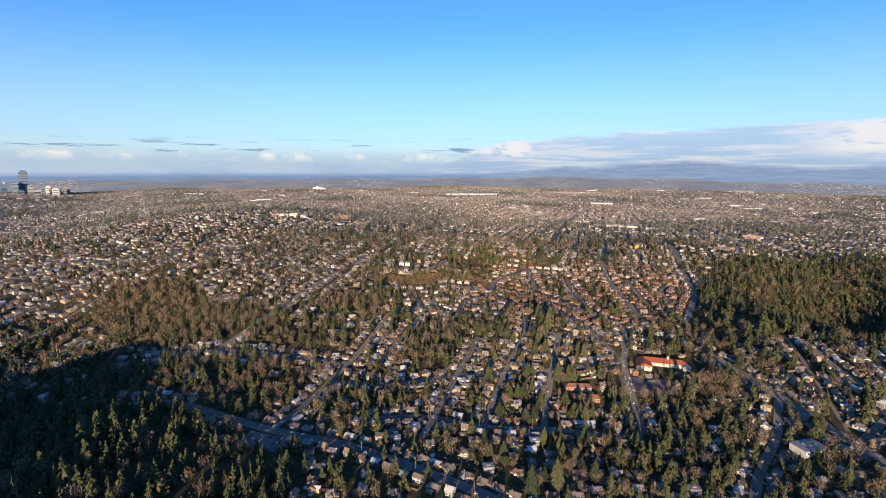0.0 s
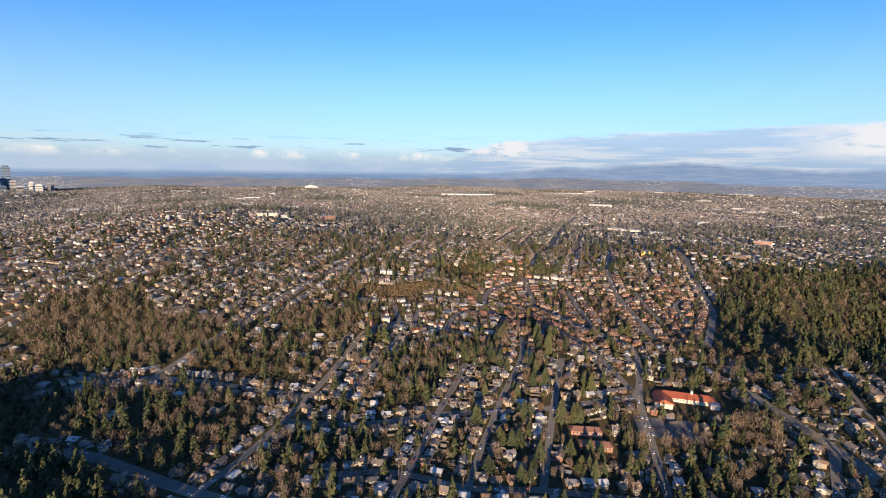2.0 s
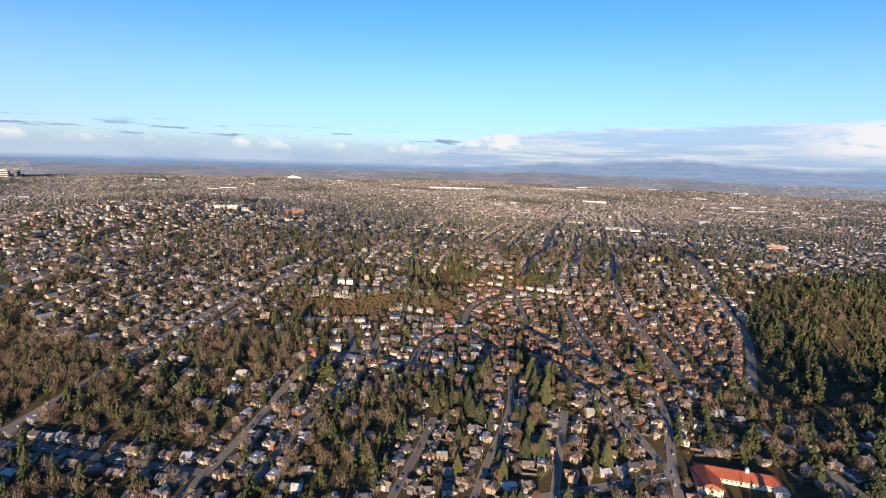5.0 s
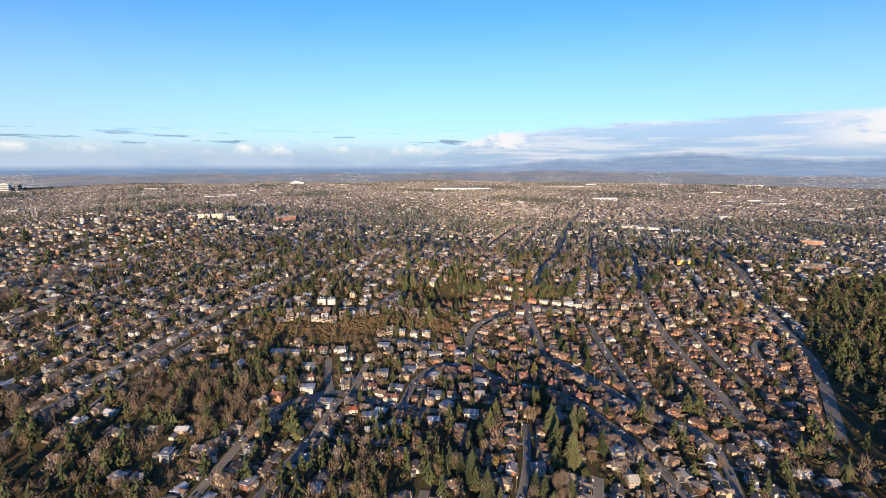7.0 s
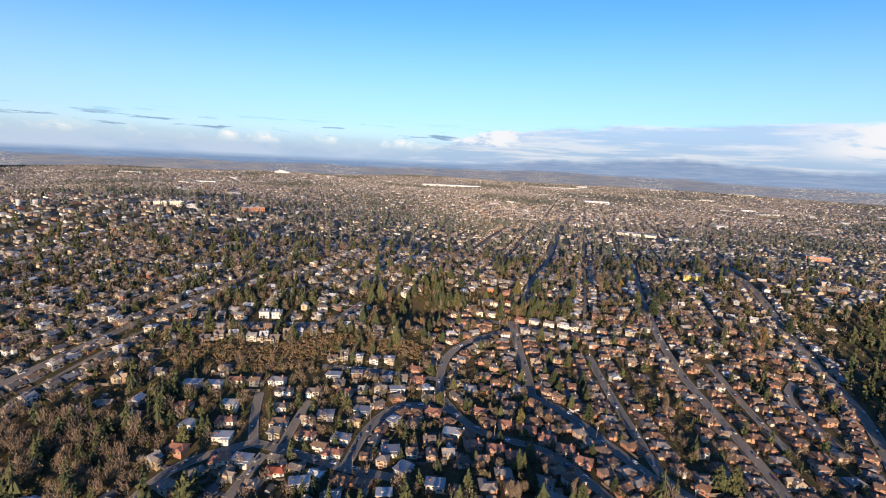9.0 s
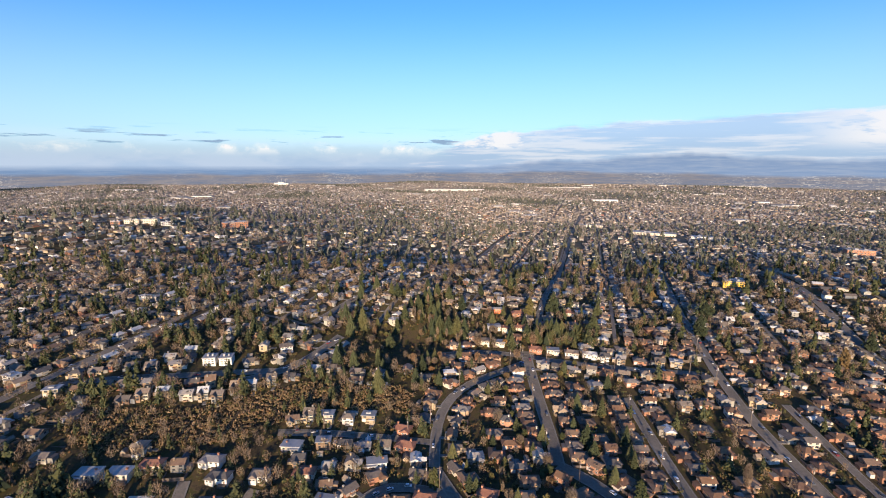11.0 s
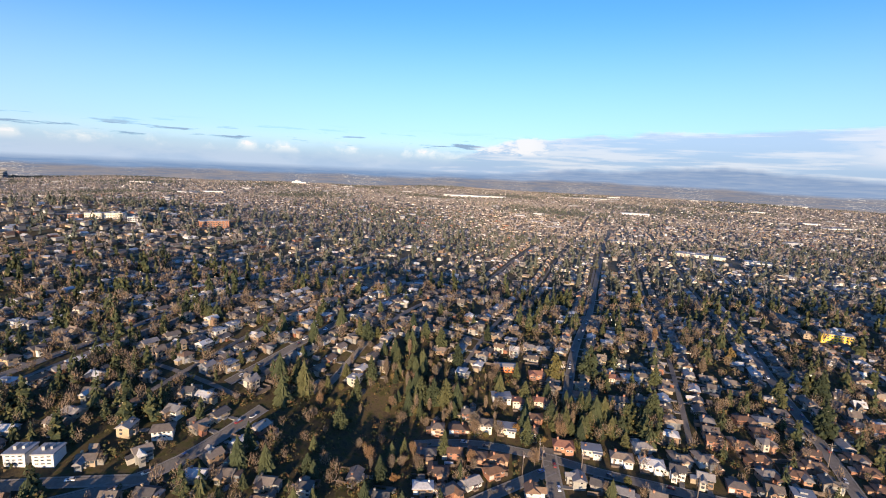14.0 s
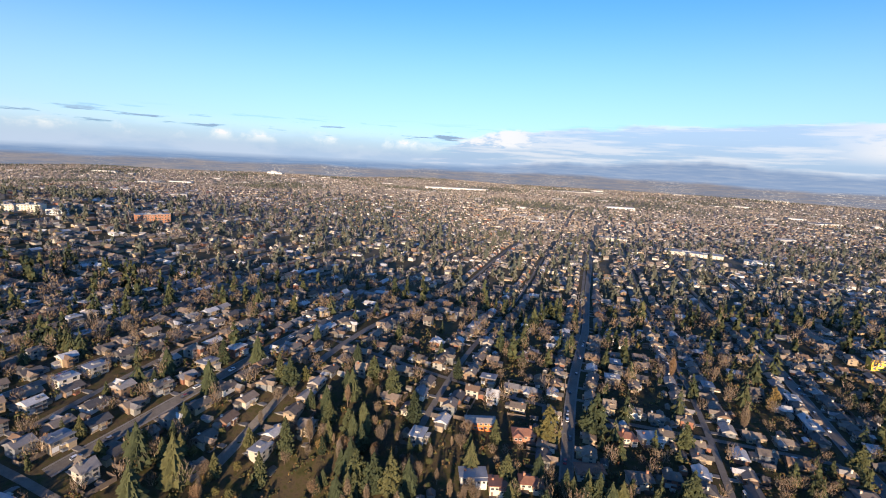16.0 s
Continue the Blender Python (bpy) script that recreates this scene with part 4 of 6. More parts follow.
def cone_shapes(seed, clumps, h=11.0, r=3.1, full=0.75):
    """Dense, bushy firs and cedars: tufts over an uneven tapering body."""
    rr = random.Random(seed)
    trunk = Shape().tube((0, 0, -1), (0, 0, h * 0.8), 0.26, 0.06, 6)
    crown = Shape()
    lobes = [(rr.uniform(0, 6.28), rr.uniform(0.1, 0.9), rr.uniform(-0.28, 0.22)) for _ in range(7)]
    for i in range(clumps):
        f = (i + rr.random()) / clumps
        f = 1 - (1 - f) ** 0.75 if full > 0.6 else f
        a = rr.uniform(0, 6.283)
        body = r * min(1.0, 0.62 + 2.4 * f) * (1 - f) ** full
        body *= 1 + sum(w * max(0.0, math.cos(a - la)) * math.exp(-((f - lf) * 4) ** 2) for la, lf, w in lobes)
        tier = (f * h * 0.9 + 0.13 * math.sin(3 * a + seed)) % 1.0          # boughs in tiers: each one spreads downwards and breaks off
        body *= 1.14 - 0.42 * tier
        k = rr.uniform(0.5, 1.1) if clumps > 100 else rr.uniform(0.6, 1.08)
        c = Vector((math.cos(a) * body * k, math.sin(a) * body * k, h * (0.08 + 0.92 * f) + rr.uniform(-0.3, 0.3)))
        n = Vector((math.cos(a), math.sin(a), rr.uniform(-0.1, 0.55))).normalized()
        u = Vector((-math.sin(a), math.cos(a), 0))
        w = n.cross(u)
        z = (0.20 + 0.26 * (1 - f)) * r * rr.uniform(0.6, 1.15) * (60.0 / max(clumps, 20)) ** 0.36
        b = rr.uniform(0, 6.28)
        ring = [c + (u * math.cos(b + 6.283 * j / 4) + w * 1.25 * math.sin(b + 6.283 * j / 4)) * z * rr.uniform(0.55, 1.2) - n * z * 0.55 for j in range(4)]
        crown.solid([c + n * z * 0.6 - Vector((0, 0, 0.2 * z))] + ring, [(0, 1, 2), (0, 2, 3), (0, 3, 4), (0, 4, 1)])
    return trunk, crown


def bare_shapes(seed, twigs, h=8.5, r=2.6, fine=0.07, slim=1.0):
    """A leafless broadleaf: trunk, forking limbs, and a rounded haze of fine upswept twigs."""
    rr = random.Random(seed)
    trunk = Shape().tube((0, 0, -1), (0, 0, h * 0.35), 0.2, 0.13, 6)
    crown = Shape()
    for i in range(10):
        a, e = rr.uniform(0, 6.28), rr.uniform(0.8, 1.4)
        L = h * rr.uniform(0.32, 0.6)
        s = (0, 0, h * rr.uniform(0.12, 0.35))
        t = Vector((math.cos(a) * math.cos(e) * L * slim, math.sin(a) * math.cos(e) * L * slim, s[2] + math.sin(e) * L))
        trunk.tube(s, t, 0.06, 0.02, 3, cap=False)
        for k in range(2):
            p = Vector(s).lerp(t, rr.uniform(0.4, 0.8))
            trunk.tube(p, p + Vector((rr.uniform(-1, 1) * slim, rr.uniform(-1, 1) * slim, rr.uniform(0.5, 1.4))) * r * 0.4, 0.035, 0.01, 3, cap=False)
    root, mid = Vector((0, 0, h * 0.22)), Vector((0, 0, h * 0.6))
    lobes = [(Vector((rr.uniform(-1, 1), rr.uniform(-1, 1), rr.uniform(-0.7, 1))).normalized(), rr.uniform(-0.35, 0.25)) for _ in range(6)]
    for i in range(twigs):
        d = Vector((rr.gauss(0, 1), rr.gauss(0, 1), rr.gauss(0, 1))).normalized()
        k = rr.random() ** 0.45 * (1 + sum(w * max(0.0, d.dot(q)) ** 3 for q, w in lobes))
        p = mid + Vector((d.x * r * slim, d.y * r * slim, d.z * h * 0.38)) * k
        w = ((p - root).normalized() + Vector((rr.gauss(0, 0.35), rr.gauss(0, 0.35), rr.uniform(-0.1, 0.5)))).normalized()
        L = r * rr.uniform(0.14, 0.36)
        side = w.cross(Vector((rr.gauss(0, 1), rr.gauss(0, 1), rr.gauss(0, 1)))).normalized() * rr.uniform(0.6, 1.4) * fine
        crown.solid([p - w * L + side, p - w * L - side, p + w * L], [(0, 1, 2)])
    return trunk, crown


def leafy_shapes(seed, clumps, h=4.6, r=1.8, fat=1.0):
    """A rounded evergreen: short trunk and a crown of many ragged leaf clumps."""
    rr = random.Random(seed)
    trunk = Shape().tube((0, 0, -1), (0, 0, h * 0.5), 0.22, 0.12, 5)
    crown = Shape()
    for i in range(clumps):
        a, e = rr.uniform(0, 6.28), math.asin(rr.uniform(-0.7, 1))
        k = rr.uniform(0.55, 1.05)
        c = Vector((math.cos(a) * math.cos(e) * r * k, math.sin(a) * math.cos(e) * r * k, h * 0.58 + math.sin(e) * h * 0.42 * k))
        n = (c - Vector((0, 0, h * 0.5))).normalized()
        u = n.orthogonal().normalized()
        w = n.cross(u)
        z = fat * rr.uniform(0.3, 0.62) * r / 1.8 * (0.8 if clumps > 150 else 1.0)
        b = rr.uniform(0, 6.28)
        ring = [c + (u * math.cos(b + 6.283 * j / 4) + w * math.sin(b + 6.283 * j / 4)) * z * rr.uniform(0.6, 1.2) - n * z * 0.4 for j in range(4)]
        crown.solid([c + n * z * 0.5] + ring, [(0, 1, 2), (0, 2, 3), (0, 3, 4), (0, 4, 1)])
    return trunk, crown


def as_one(pair):
    s = Shape()
    s.solid(pair[1].v, pair[1].f, 0)
    return s


def make_tree(name, pair, leaf, label):
    base = new(name)
    part("trunk", pair[0], M["bark"], base)
    part("crown", pair[1], leaf, base)
    return tagged(base, label, "tree", name.replace("_", " ") + "s of the suburb")


def plant(kind, count_near, protos_, spots):
    """The nearest spots become trees of their own; the rest are returned."""
    order = np.argsort([min(off_axis(s[0], s[1]), 0.5 * math.hypot(s[0] - 70, s[1] - 735)) for s in spots])
    first = {}
    for n in order[:count_near]:
        x, y, s, k = spots[n]
        k = int(k) % len(protos_)
        m = Matrix.Translation((x, y, float(land(x, y)))) @ Matrix.Rotation(n * 2.4, 4, "Z") @ Matrix.Scale(s, 4)
        if k in first:
            copy_thing(first[k], m)
        else:
            first[k] = make_tree(kind[0], protos_[k], kind[1], kind[2])
            first[k].matrix_basis = Matrix.Translation((x, y, float(land(x, y)))) @ Matrix.Rotation(n * 2.4, 4, "Z")
    return [spots[n] for n in order[count_near:]]


def spread(n, poly=None, x0=0, x1=0, y0=0, y1=0):
    if poly:
        xs, ys = [p[0] for p in poly], [p[1] for p in poly]
        x0, x1, y0, y1 = min(xs), max(xs), max(185, min(ys)), max(ys)
    x, y = rng.uniform(x0, x1, n), rng.uniform(y0, y1, n)
    ok = (taken[cells(x, y)] == 0) | ((taken[cells(x, y)] == 4) & (rng.random(n) < 0.65) & (y > 780))
    if poly:
        ok &= inside(x, y, poly)
    return x[ok], y[ok]


conifers, bares, leafies = [], [], []


OPEN_SOUTH = [(-78, 140), (235, 140), (235, 252), (66, 258), (-20, 300), (-95, 318)]


CLEARING = [(8, 702), (30, 742), (62, 748), (74, 716), (52, 690), (24, 688)]
TERRACES = [(-78, 262), (62, 240), (80, 335), (-70, 365)]


def sow(x, y, shares, big=1.0):
    odds = np.where(inside(x, y, OPEN_SOUTH), 0.2, np.where(inside(x, y, CLEARING), 0.2, np.where(inside(x, y, TERRACES), 0.5, 1.0)))
    keep = rng.random(len(x)) < odds
    x, y = x[keep], y[keep]
    for a, b in zip(x, y):
        t, s, k = rng.random(), big * float(np.clip(rng.normal(0.95, 0.24), 0.45, 1.6)), int(rng.integers(0, 5))
        if t < shares[0]:
            conifers.append((a, b, s, k))
        elif t < shares[0] + shares[1]:
            bares.append((a, b, s, k))
        else:
            leafies.append((a, b, s, k))


sow(*spread(3000, SW_WOOD), (0.68, 0.28), 1.25)
sow(*spread(500, SW_WOOD), (0.0, 0.0), 1.9)
sow(*spread(2900, RAVINE), (0.42, 0.50), 1.2)
sow(*spread(700, RAVINE), (0.6, 0.0), 1.6)
sow(*spread(850, BARE_WOOD), (0.05, 0.91), 1.15)
sow(*spread(240, WEST_WOOD), (0.10, 0.72), 1.0)
sow(*spread(70, HOLLOW), (0.45, 0.45), 1.05)
sow(*spread(100, BELT), (0.05, 0.55), 0.72)
sow(*spread(35, BELT), (0.5, 0.5), 0.95)
sow(*spread(80, KNOLL), (0.45, 0.35), 0.82)
sow(*spread(330, None, -130, 60, 660, 800), (0.34, 0.42), 1.0)
sow(*spread(130, None, -150, 20, 480, 600), (0.25, 0.52), 0.9)
sow(*spread(700, None, -100, 150, 500, 620), (0.16, 0.34), 0.55)
x, y = spread(900, None, -260, 70, 590, 800)
k = ~inside(x, y, BELT)
sow(x[k], y[k], (0.26, 0.40), 0.72)
sow(*spread(260, [(-124, 626), (-60, 634), (-18, 648), (-16, 662), (-60, 650), (-124, 636)]), (0.30, 0.25), 0.85)
sow(*spread(230, SOUTH_GROVE), (0.70, 0.24), 1.12)
sow(*spread(170, HEDGE), (0.40, 0.15), 0.85)
sow(*spread(150, SCHOOL_TREES), (0.06, 0.84), 1.35)
sow(*spread(150, DEEP_HOLLOW), (0.4, 0.45), 1.05)
x, y = spread(10600, None, -600, 520, 195, 520)
k = (np.abs(x) < 0.95 * y + 40) & ~inside(x, y, RAVINE) & ~inside(x, y, SW_WOOD)
sow(x[k], y[k], (0.36, 0.44), 1.12)
x, y = spread(8800, None, -560, 640, 520, 760)
k = ~inside(x, y, RAVINE) & ~inside(x, y, BELT)
k &= ~(inside(x, y, [(60, 500), (340, 500), (340, 740), (60, 740)]) & (rng.random(len(x)) < 0.1))
sow(x[k], y[k], (0.18, 0.46), 0.76)
x, y = spread(8600, None, -1000, 1150, 760, 1500)
k = (np.abs(x) < 1.0 * y) & ~inside(x, y, RAVINE)
sow(x[k], y[k], (0.36, 0.46), 1.12)

x, y = spread(3600, None, -330, 480, 690, 1000)
k = ~inside(x, y, RAVINE)
sow(x[k], y[k], (0.16, 0.60), 0.85)
SINGLE_FIRS = [(246, 748, 14), (272, 756, 12), (179, 733, 11), (38, 779, 9.5), (79, 784, 10), (77, 739, 11), (83, 737, 11.5), (71, 742, 10.5),
               (37, 717, 9), (249, 722, 13), (364, 715, 11), (192, 529, 10), (199, 528, 11), (-57, 547, 9), (263, 404, 12), (54, 373, 10), (-5, 441, 10), (70, 793, 8.5), (160, 771, 14), (192, 763, 9), (131, 728, 9), (137, 725, 8.5), (145, 733, 8), (160, 719, 8), (173, 726, 8.5)]
SINGLE_BARE = [(223, 776, 11, 3), (217, 825, 8.5, 0), (193, 584, 9, 1), (191, 382, 8.5, 2), (52, 756, 6, 4)]
SINGLE_ROUND = [(251, 799, 11), (322, 688, 7), (148, 581, 5.5), (109, 576, 5.5), (66, 596, 5), (43, 784, 3.4), (140, 765, 8)]
CON = [conifer_shapes(0, 40, 26, 11.0, 3.3), cone_shapes(1, 430), cone_shapes(2, 430, 9.5, 3.5, 0.6), cone_shapes(7, 420, 12.5, 3.0), conifer_shapes(9, 40, 30, 13, 3.5)]
BAR = [bare_shapes(s, 1400, fine=0.032) for s in range(3)] + [bare_shapes(5, 1200, 9.5, 2.4, 0.032, 0.5), bare_shapes(6, 1200, 6.5, 2.6, 0.032)]
LEA = [leafy_shapes(s, 190) for s in range(3)]


def feature_trees():
    fr = random.Random(5)
    jobs = [("conifer_tree", cone_shapes(80, 300, 11.0, 3.6, 0.7), M["conif"], "broad dense olive-green fir above the roofs", [(x, y, 1.0 * h / 11, 0) for x, y, h in SINGLE_FIRS]),
            ("bare_tree", bare_shapes(81, 1900, 9.5, 2.4, 0.04, 0.5), M["bare"], "slender leafless brown tree above the roofs", [(x, y, 1.15 * h / 9.5, 0) for x, y, h, k in SINGLE_BARE]),
            ("evergreen_tree", cone_shapes(82, 260, 5.4, 1.9, 0.42), M["leafy"], "tall egg-shaped evergreen beside houses", [(x, y, 0.95 * h / 5.4, 0) for x, y, h in SINGLE_ROUND])]
    for name, pair, leaf, label, spots in jobs:
        first = make_tree(name, pair, leaf, label)
        for n, (x, y, size, _) in enumerate(spots):
            m = Matrix.Translation((x, y, float(land(x, y)))) @ Matrix.Rotation(fr.uniform(0, 6.28), 4, "Z") @ Matrix.Scale(size, 4)
            if n:
                copy_thing(first, m)
            else:
                first.matrix_basis = m


feature_trees()
rest_c = plant(("conifer_tree", M["conif"], "dark green fir standing among the houses"), 270, CON, conifers)
rest_b = plant(("bare_tree", M["bare"], "leafless brown broadleaf tree among the houses"), 230, BAR, bares)
rest_l = plant(("evergreen_tree", M["leafy"], "rounded olive-green evergreen in a garden"), 140, LEA, leafies)


def tree_mass(name, label, shapes, spots, material, limit=None):
    a = np.array(spots, float)
    n = len(a)
    which = (a[:, 3].astype(int)) % len(shapes)
    v, l, t, m = scatter(shapes, which, a[:, 0], a[:, 1], land(a[:, 0], a[:, 1]), rng.uniform(0, 6.28, n), a[:, 2], a[:, 2], a[:, 2] * rng.uniform(0.85, 1.2, n))
    tagged(new(name, raw_mesh(name, v, l, t, [material])), label, "trees", kind="stuff")


def near_far(spots, limit):
    close = [math.hypot(s[0] - 60, s[1] - 330) < limit or math.hypot(s[0] - 90, s[1] - 660) < 0.62 * limit for s in spots]
    return [s for s, c in zip(spots, close) if c], [s for s, c in zip(spots, close) if not c]


cn, cf = near_far(rest_c, 420)
bn, bf = near_far(rest_b, 420)
tree_mass("conifer_wood", "dark firs of the woods and gardens", [as_one(conifer_shapes(20, 11, 9)), as_one(cone_shapes(21, 48)), as_one(cone_shapes(22, 48, 9.5, 3.2, 0.6)), as_one(cone_shapes(23, 48, 12.5, 2.8)), as_one(conifer_shapes(28, 11, 9, 12.5, 3.0))], cn, M["conif_mass"])
tree_mass("bare_wood", "leafless brown trees of the woods and gardens", [as_one(bare_shapes(20 + s, 135, fine=0.10)) for s in range(4)], bn, M["bare_mass"])
ln, lf = near_far(rest_l, 330)
x, y = spread(30000, None, -340, 440, 250, 860)
k = (taken[cells(x, y)] == 0) & ~inside(x, y, RAVINE) & ~inside(x, y, SW_WOOD)
tree_mass("garden_shrubs", "low shrubs and hedges in the gardens", [as_one(leafy_shapes(60 + s, 6, 1.7, 1.2, 1.25)) for s in range(4)],
          np.stack([x[k], y[k], 0.5 + 1.3 * rng.random(k.sum()) ** 1.6, rng.integers(0, 4, k.sum())], -1), M["leafy_mass"])
x, y = spread(9000, BELT)
tree_mass("slope_bracken", "rusty brown bracken and brambles covering the slope", [as_one(leafy_shapes(70 + s, 6, 1.3, 1.1, 1.3)) for s in range(4)],
          np.stack([x, y, 0.5 + rng.random(len(x)), rng.integers(0, 4, len(x))], -1), M["bracken"])
x, y = spread(5200, RAVINE)
tree_mass("ravine_undergrowth", "brown and olive undergrowth between the trees of the ravine", [as_one(leafy_shapes(75 + s, 6, 2.6, 2.0, 1.4)) for s in range(4)],
          np.stack([x, y, 0.6 + rng.random(len(x)), rng.integers(0, 4, len(x))], -1), M["leafy_mass"])
tree_mass("evergreen_shrubs", "olive evergreens of the gardens", [as_one(leafy_shapes(20 + s, 26)) for s in range(3)], ln, M["leafy_mass"])
tree_mass("far_evergreen_shrubs", "olive evergreens of gardens further off", [as_one(leafy_shapes(24 + s, 8, 4.6, 2.0, 1.4)) for s in range(3)], lf, M["leafy_mass"])
tree_mass("far_conifers", "dark firs scattered over the suburb", [as_one(cone_shapes(30 + s, 16, 11.5, 3.0 + 0.4 * s, 0.7)) for s in range(3)], [q for q in cf if q[1] < 980], M["conif_mass"])
tree_mass("outlying_conifers", "firs and cedars of the outlying suburb, greyed by painted haze", [as_one(cone_shapes(34 + s, 10, 11.0, 3.2 + 0.4 * s, 0.7)) for s in range(3)], [q for q in cf if q[1] >= 980], M["cedar"])
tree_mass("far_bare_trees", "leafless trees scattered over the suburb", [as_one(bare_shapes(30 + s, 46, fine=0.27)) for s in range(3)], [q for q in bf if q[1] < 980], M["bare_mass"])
tree_mass("outlying_bare_trees", "leafless trees of the outlying suburb, paled by painted haze", [as_one(bare_shapes(34 + s, 30, fine=0.34)) for s in range(3)], [q for q in bf if q[1] >= 980], M["alder"])


def plain_trees():
    n = 40000
    d = 1350 + 3300 * rng.random(n) ** 0.8
    a = rng.uniform(-0.86, 0.86, n)
    x, y = d * np.sin(a), d * np.cos(a)
    ok = y > 1300
    x, y = x[ok], y[ok]
    n = len(x)
    clump = np.sin(x * 0.006 + 2) * np.sin(y * 0.0045 + x * 0.002) + rng.normal(0, 0.5, n)
    s = rng.uniform(0.85, 1.6, n)
    k = rng.integers(0, 3, n)
    c = clump > 0.5
    spots = np.stack([x, y, s, k], -1)
    tree_mass("plain_conifers", "firs across the far plain, greyed by painted haze", [as_one(cone_shapes(40 + s, 4, 6.5, 4.4, 0.6)) for s in range(3)], spots[c], M["cedar"])
    tree_mass("plain_bare_trees", "brown leafless trees across the far plain, paled by painted haze", [as_one(leafy_shapes(40 + s, 3, 4.6, 3.6, 2.3)) for s in range(4)], spots[~c], M["alder"])


plain_trees()

# ---- buildings made one by one ----
def window_row(parent, x0, x1, y, z, n, ww, wh, side=-1, name="window"):
    for k in range(n):
        cx = x0 + (x1 - x0) * (k + 0.5) / n
        s = Shape()
        s.box(cx - ww / 2, y - 0.08, z - wh / 2, cx + ww / 2, y + 0.08, z + wh / 2, 0, bottom=True)
        s.box(cx - ww / 2 + 0.12, y - 0.1, z - wh / 2 + 0.12, cx + ww / 2 - 0.12, y + 0.1, z + wh / 2 - 0.12, 1, bottom=True)
        part(name, s, [M["trim"], M["glass"]], parent)


def stand(base, x, y, turn, lift=0.1):
    base.matrix_basis = Matrix.Translation((x, y, float(land(x, y)) + lift)) @ Matrix.Rotation(radians(turn), 4, "Z")
    return base


def school():
    b = new("school_building")
    part("wall", Shape().box(-24, -6, -4, 22, 6, 3.2, top=False), M["cream"], b)
    part("roof", Shape().prism(-24, -6, 22, 6, 3.2, 4.6, "x", hip=6, over=0.9), M["tile"], b, "terracotta tiled hipped roof")
    part("wing_wall", Shape().box(-27, -19, -4, -13, -5.8, 3.0, top=False).solid([(-27, -19, 3.0), (-13, -19, 3.0), (-20, -19, 6.6)], [(0, 1, 2)]), M["cream"], b)
    part("wing_roof", Shape().prism(-27, -19, -13, 0, 3.0, 4.4, "y", over=0.9), M["tile"], b, "terracotta tiled gabled roof")
    part("end_wall", Shape().box(17, -11, -4, 24, -5.8, 2.6, top=False), M["white"], b)
    part("end_roof", Shape().prism(17, -11, 24, -5, 2.6, 1.6, "y", over=0.6), M["pale"], b, "pale metal roof of the end wing")
    cupola = part("cupola", Shape().box(3, -1.0, 7, 5.0, 1.0, 10.4), M["white"], b, "white square cupola")
    part("cupola_cap", Shape().solid([(2.7, -1.3, 10.4), (5.3, -1.3, 10.4), (5.3, 1.3, 10.4), (2.7, 1.3, 10.4), (4.0, 0, 12)], [(0, 1, 4), (1, 2, 4), (2, 3, 4), (3, 0, 4), (3, 2, 1, 0)]), M["pale"], cupola)
    window_row(b, -12, 17, -6.0, 1.4, 11, 1.4, 1.3)
    window_row(b, -26, -14, -19.0, 1.5, 3, 1.8, 1.3)
    window_row(b, 17.5, 23.6, -11.0, 1.5, 3, 1.3, 1.1)
    tagged(b, "cream school with terracotta tiled roofs and white cupola", "school")
    stand(b, 205, 424, -16, 0.4)
    b.matrix_basis = b.matrix_basis @ Matrix.Diagonal((0.9, 0.86, 0.66, 1))


def long_block(x, y, turn, w, d, h, wall, roof, label, rise=2.0, rows=1, n=8, sort="apartment building"):
    b = new(sort.replace(" ", "_"))
    part("wall", Shape().box(-w / 2, -d / 2, -3, w / 2, d / 2, h, top=False), wall, b)
    if rise:
        part("roof", Shape().prism(-w / 2, -d / 2, w / 2, d / 2, h, rise, "x", hip=d * 0.4, over=0.7), roof, b)
    else:
        part("roof", Shape().box(-w / 2 - 0.3, -d / 2 - 0.3, h, w / 2 + 0.3, d / 2 + 0.3, h + 0.5, bottom=True), roof, b)
        part("roof_unit", Shape().box(-w * 0.2, -d * 0.2, h + 0.5, -w * 0.05, d * 0.15, h + 1.9), M["pale"], b)
        part("roof_unit", Shape().box(w * 0.15, -d * 0.1, h + 0.5, w * 0.27, d * 0.2, h + 1.5), M["pale"], b)
    for r in range(rows):
        window_row(b, -w / 2 + 0.5, w / 2 - 0.5, -d / 2, h * (r + 0.5) / rows, n, min(1.8, w / n * 0.6), min(1.4, h / rows * 0.5))
    tagged(b, label, sort)
    return stand(b, x, y, turn)


school()
long_block(-22, 687, 20, 7, 5.2, 3.2, M["white"], M["roof"], "white house with a dark pitched roof", 1.4, 2, 4, "house")
long_block(119, 373, -6, 21, 7, 2.8, M["bigbrick"], M["redroof"], "long low brick block with a rust-red roof")
long_block(116, 386, -6, 21, 7, 2.8, M["bigbrick"], M["redroof"], "second low brick block with rust-red roof")
for dx in (-7.6, 7.6):
    long_block(-54 + dx * 0.54, 668 + dx * 0.1, 8, 6.6, 6.5, 3.7, M["white"], M["pale"], "white three-storey modern house with flat roof", 0, 3, 3, "house")
long_block(353, 850, -24, 18, 8, 6.2, M["yellow"], M["pale"], "bright yellow three-storey building with flat roof", 0, 3, 8)
long_block(114.7, 771, 0, 11, 4.6, 3.2, M["orange"], M["roof"], "bright orange two-storey house with dark roof", 0.7, 2, 5, "house")
long_block(250, 302, 14, 19, 12, 3.0, M["white"], M["pale"], "low shop with a pale flat roof by the arterial", 0, 1, 6)
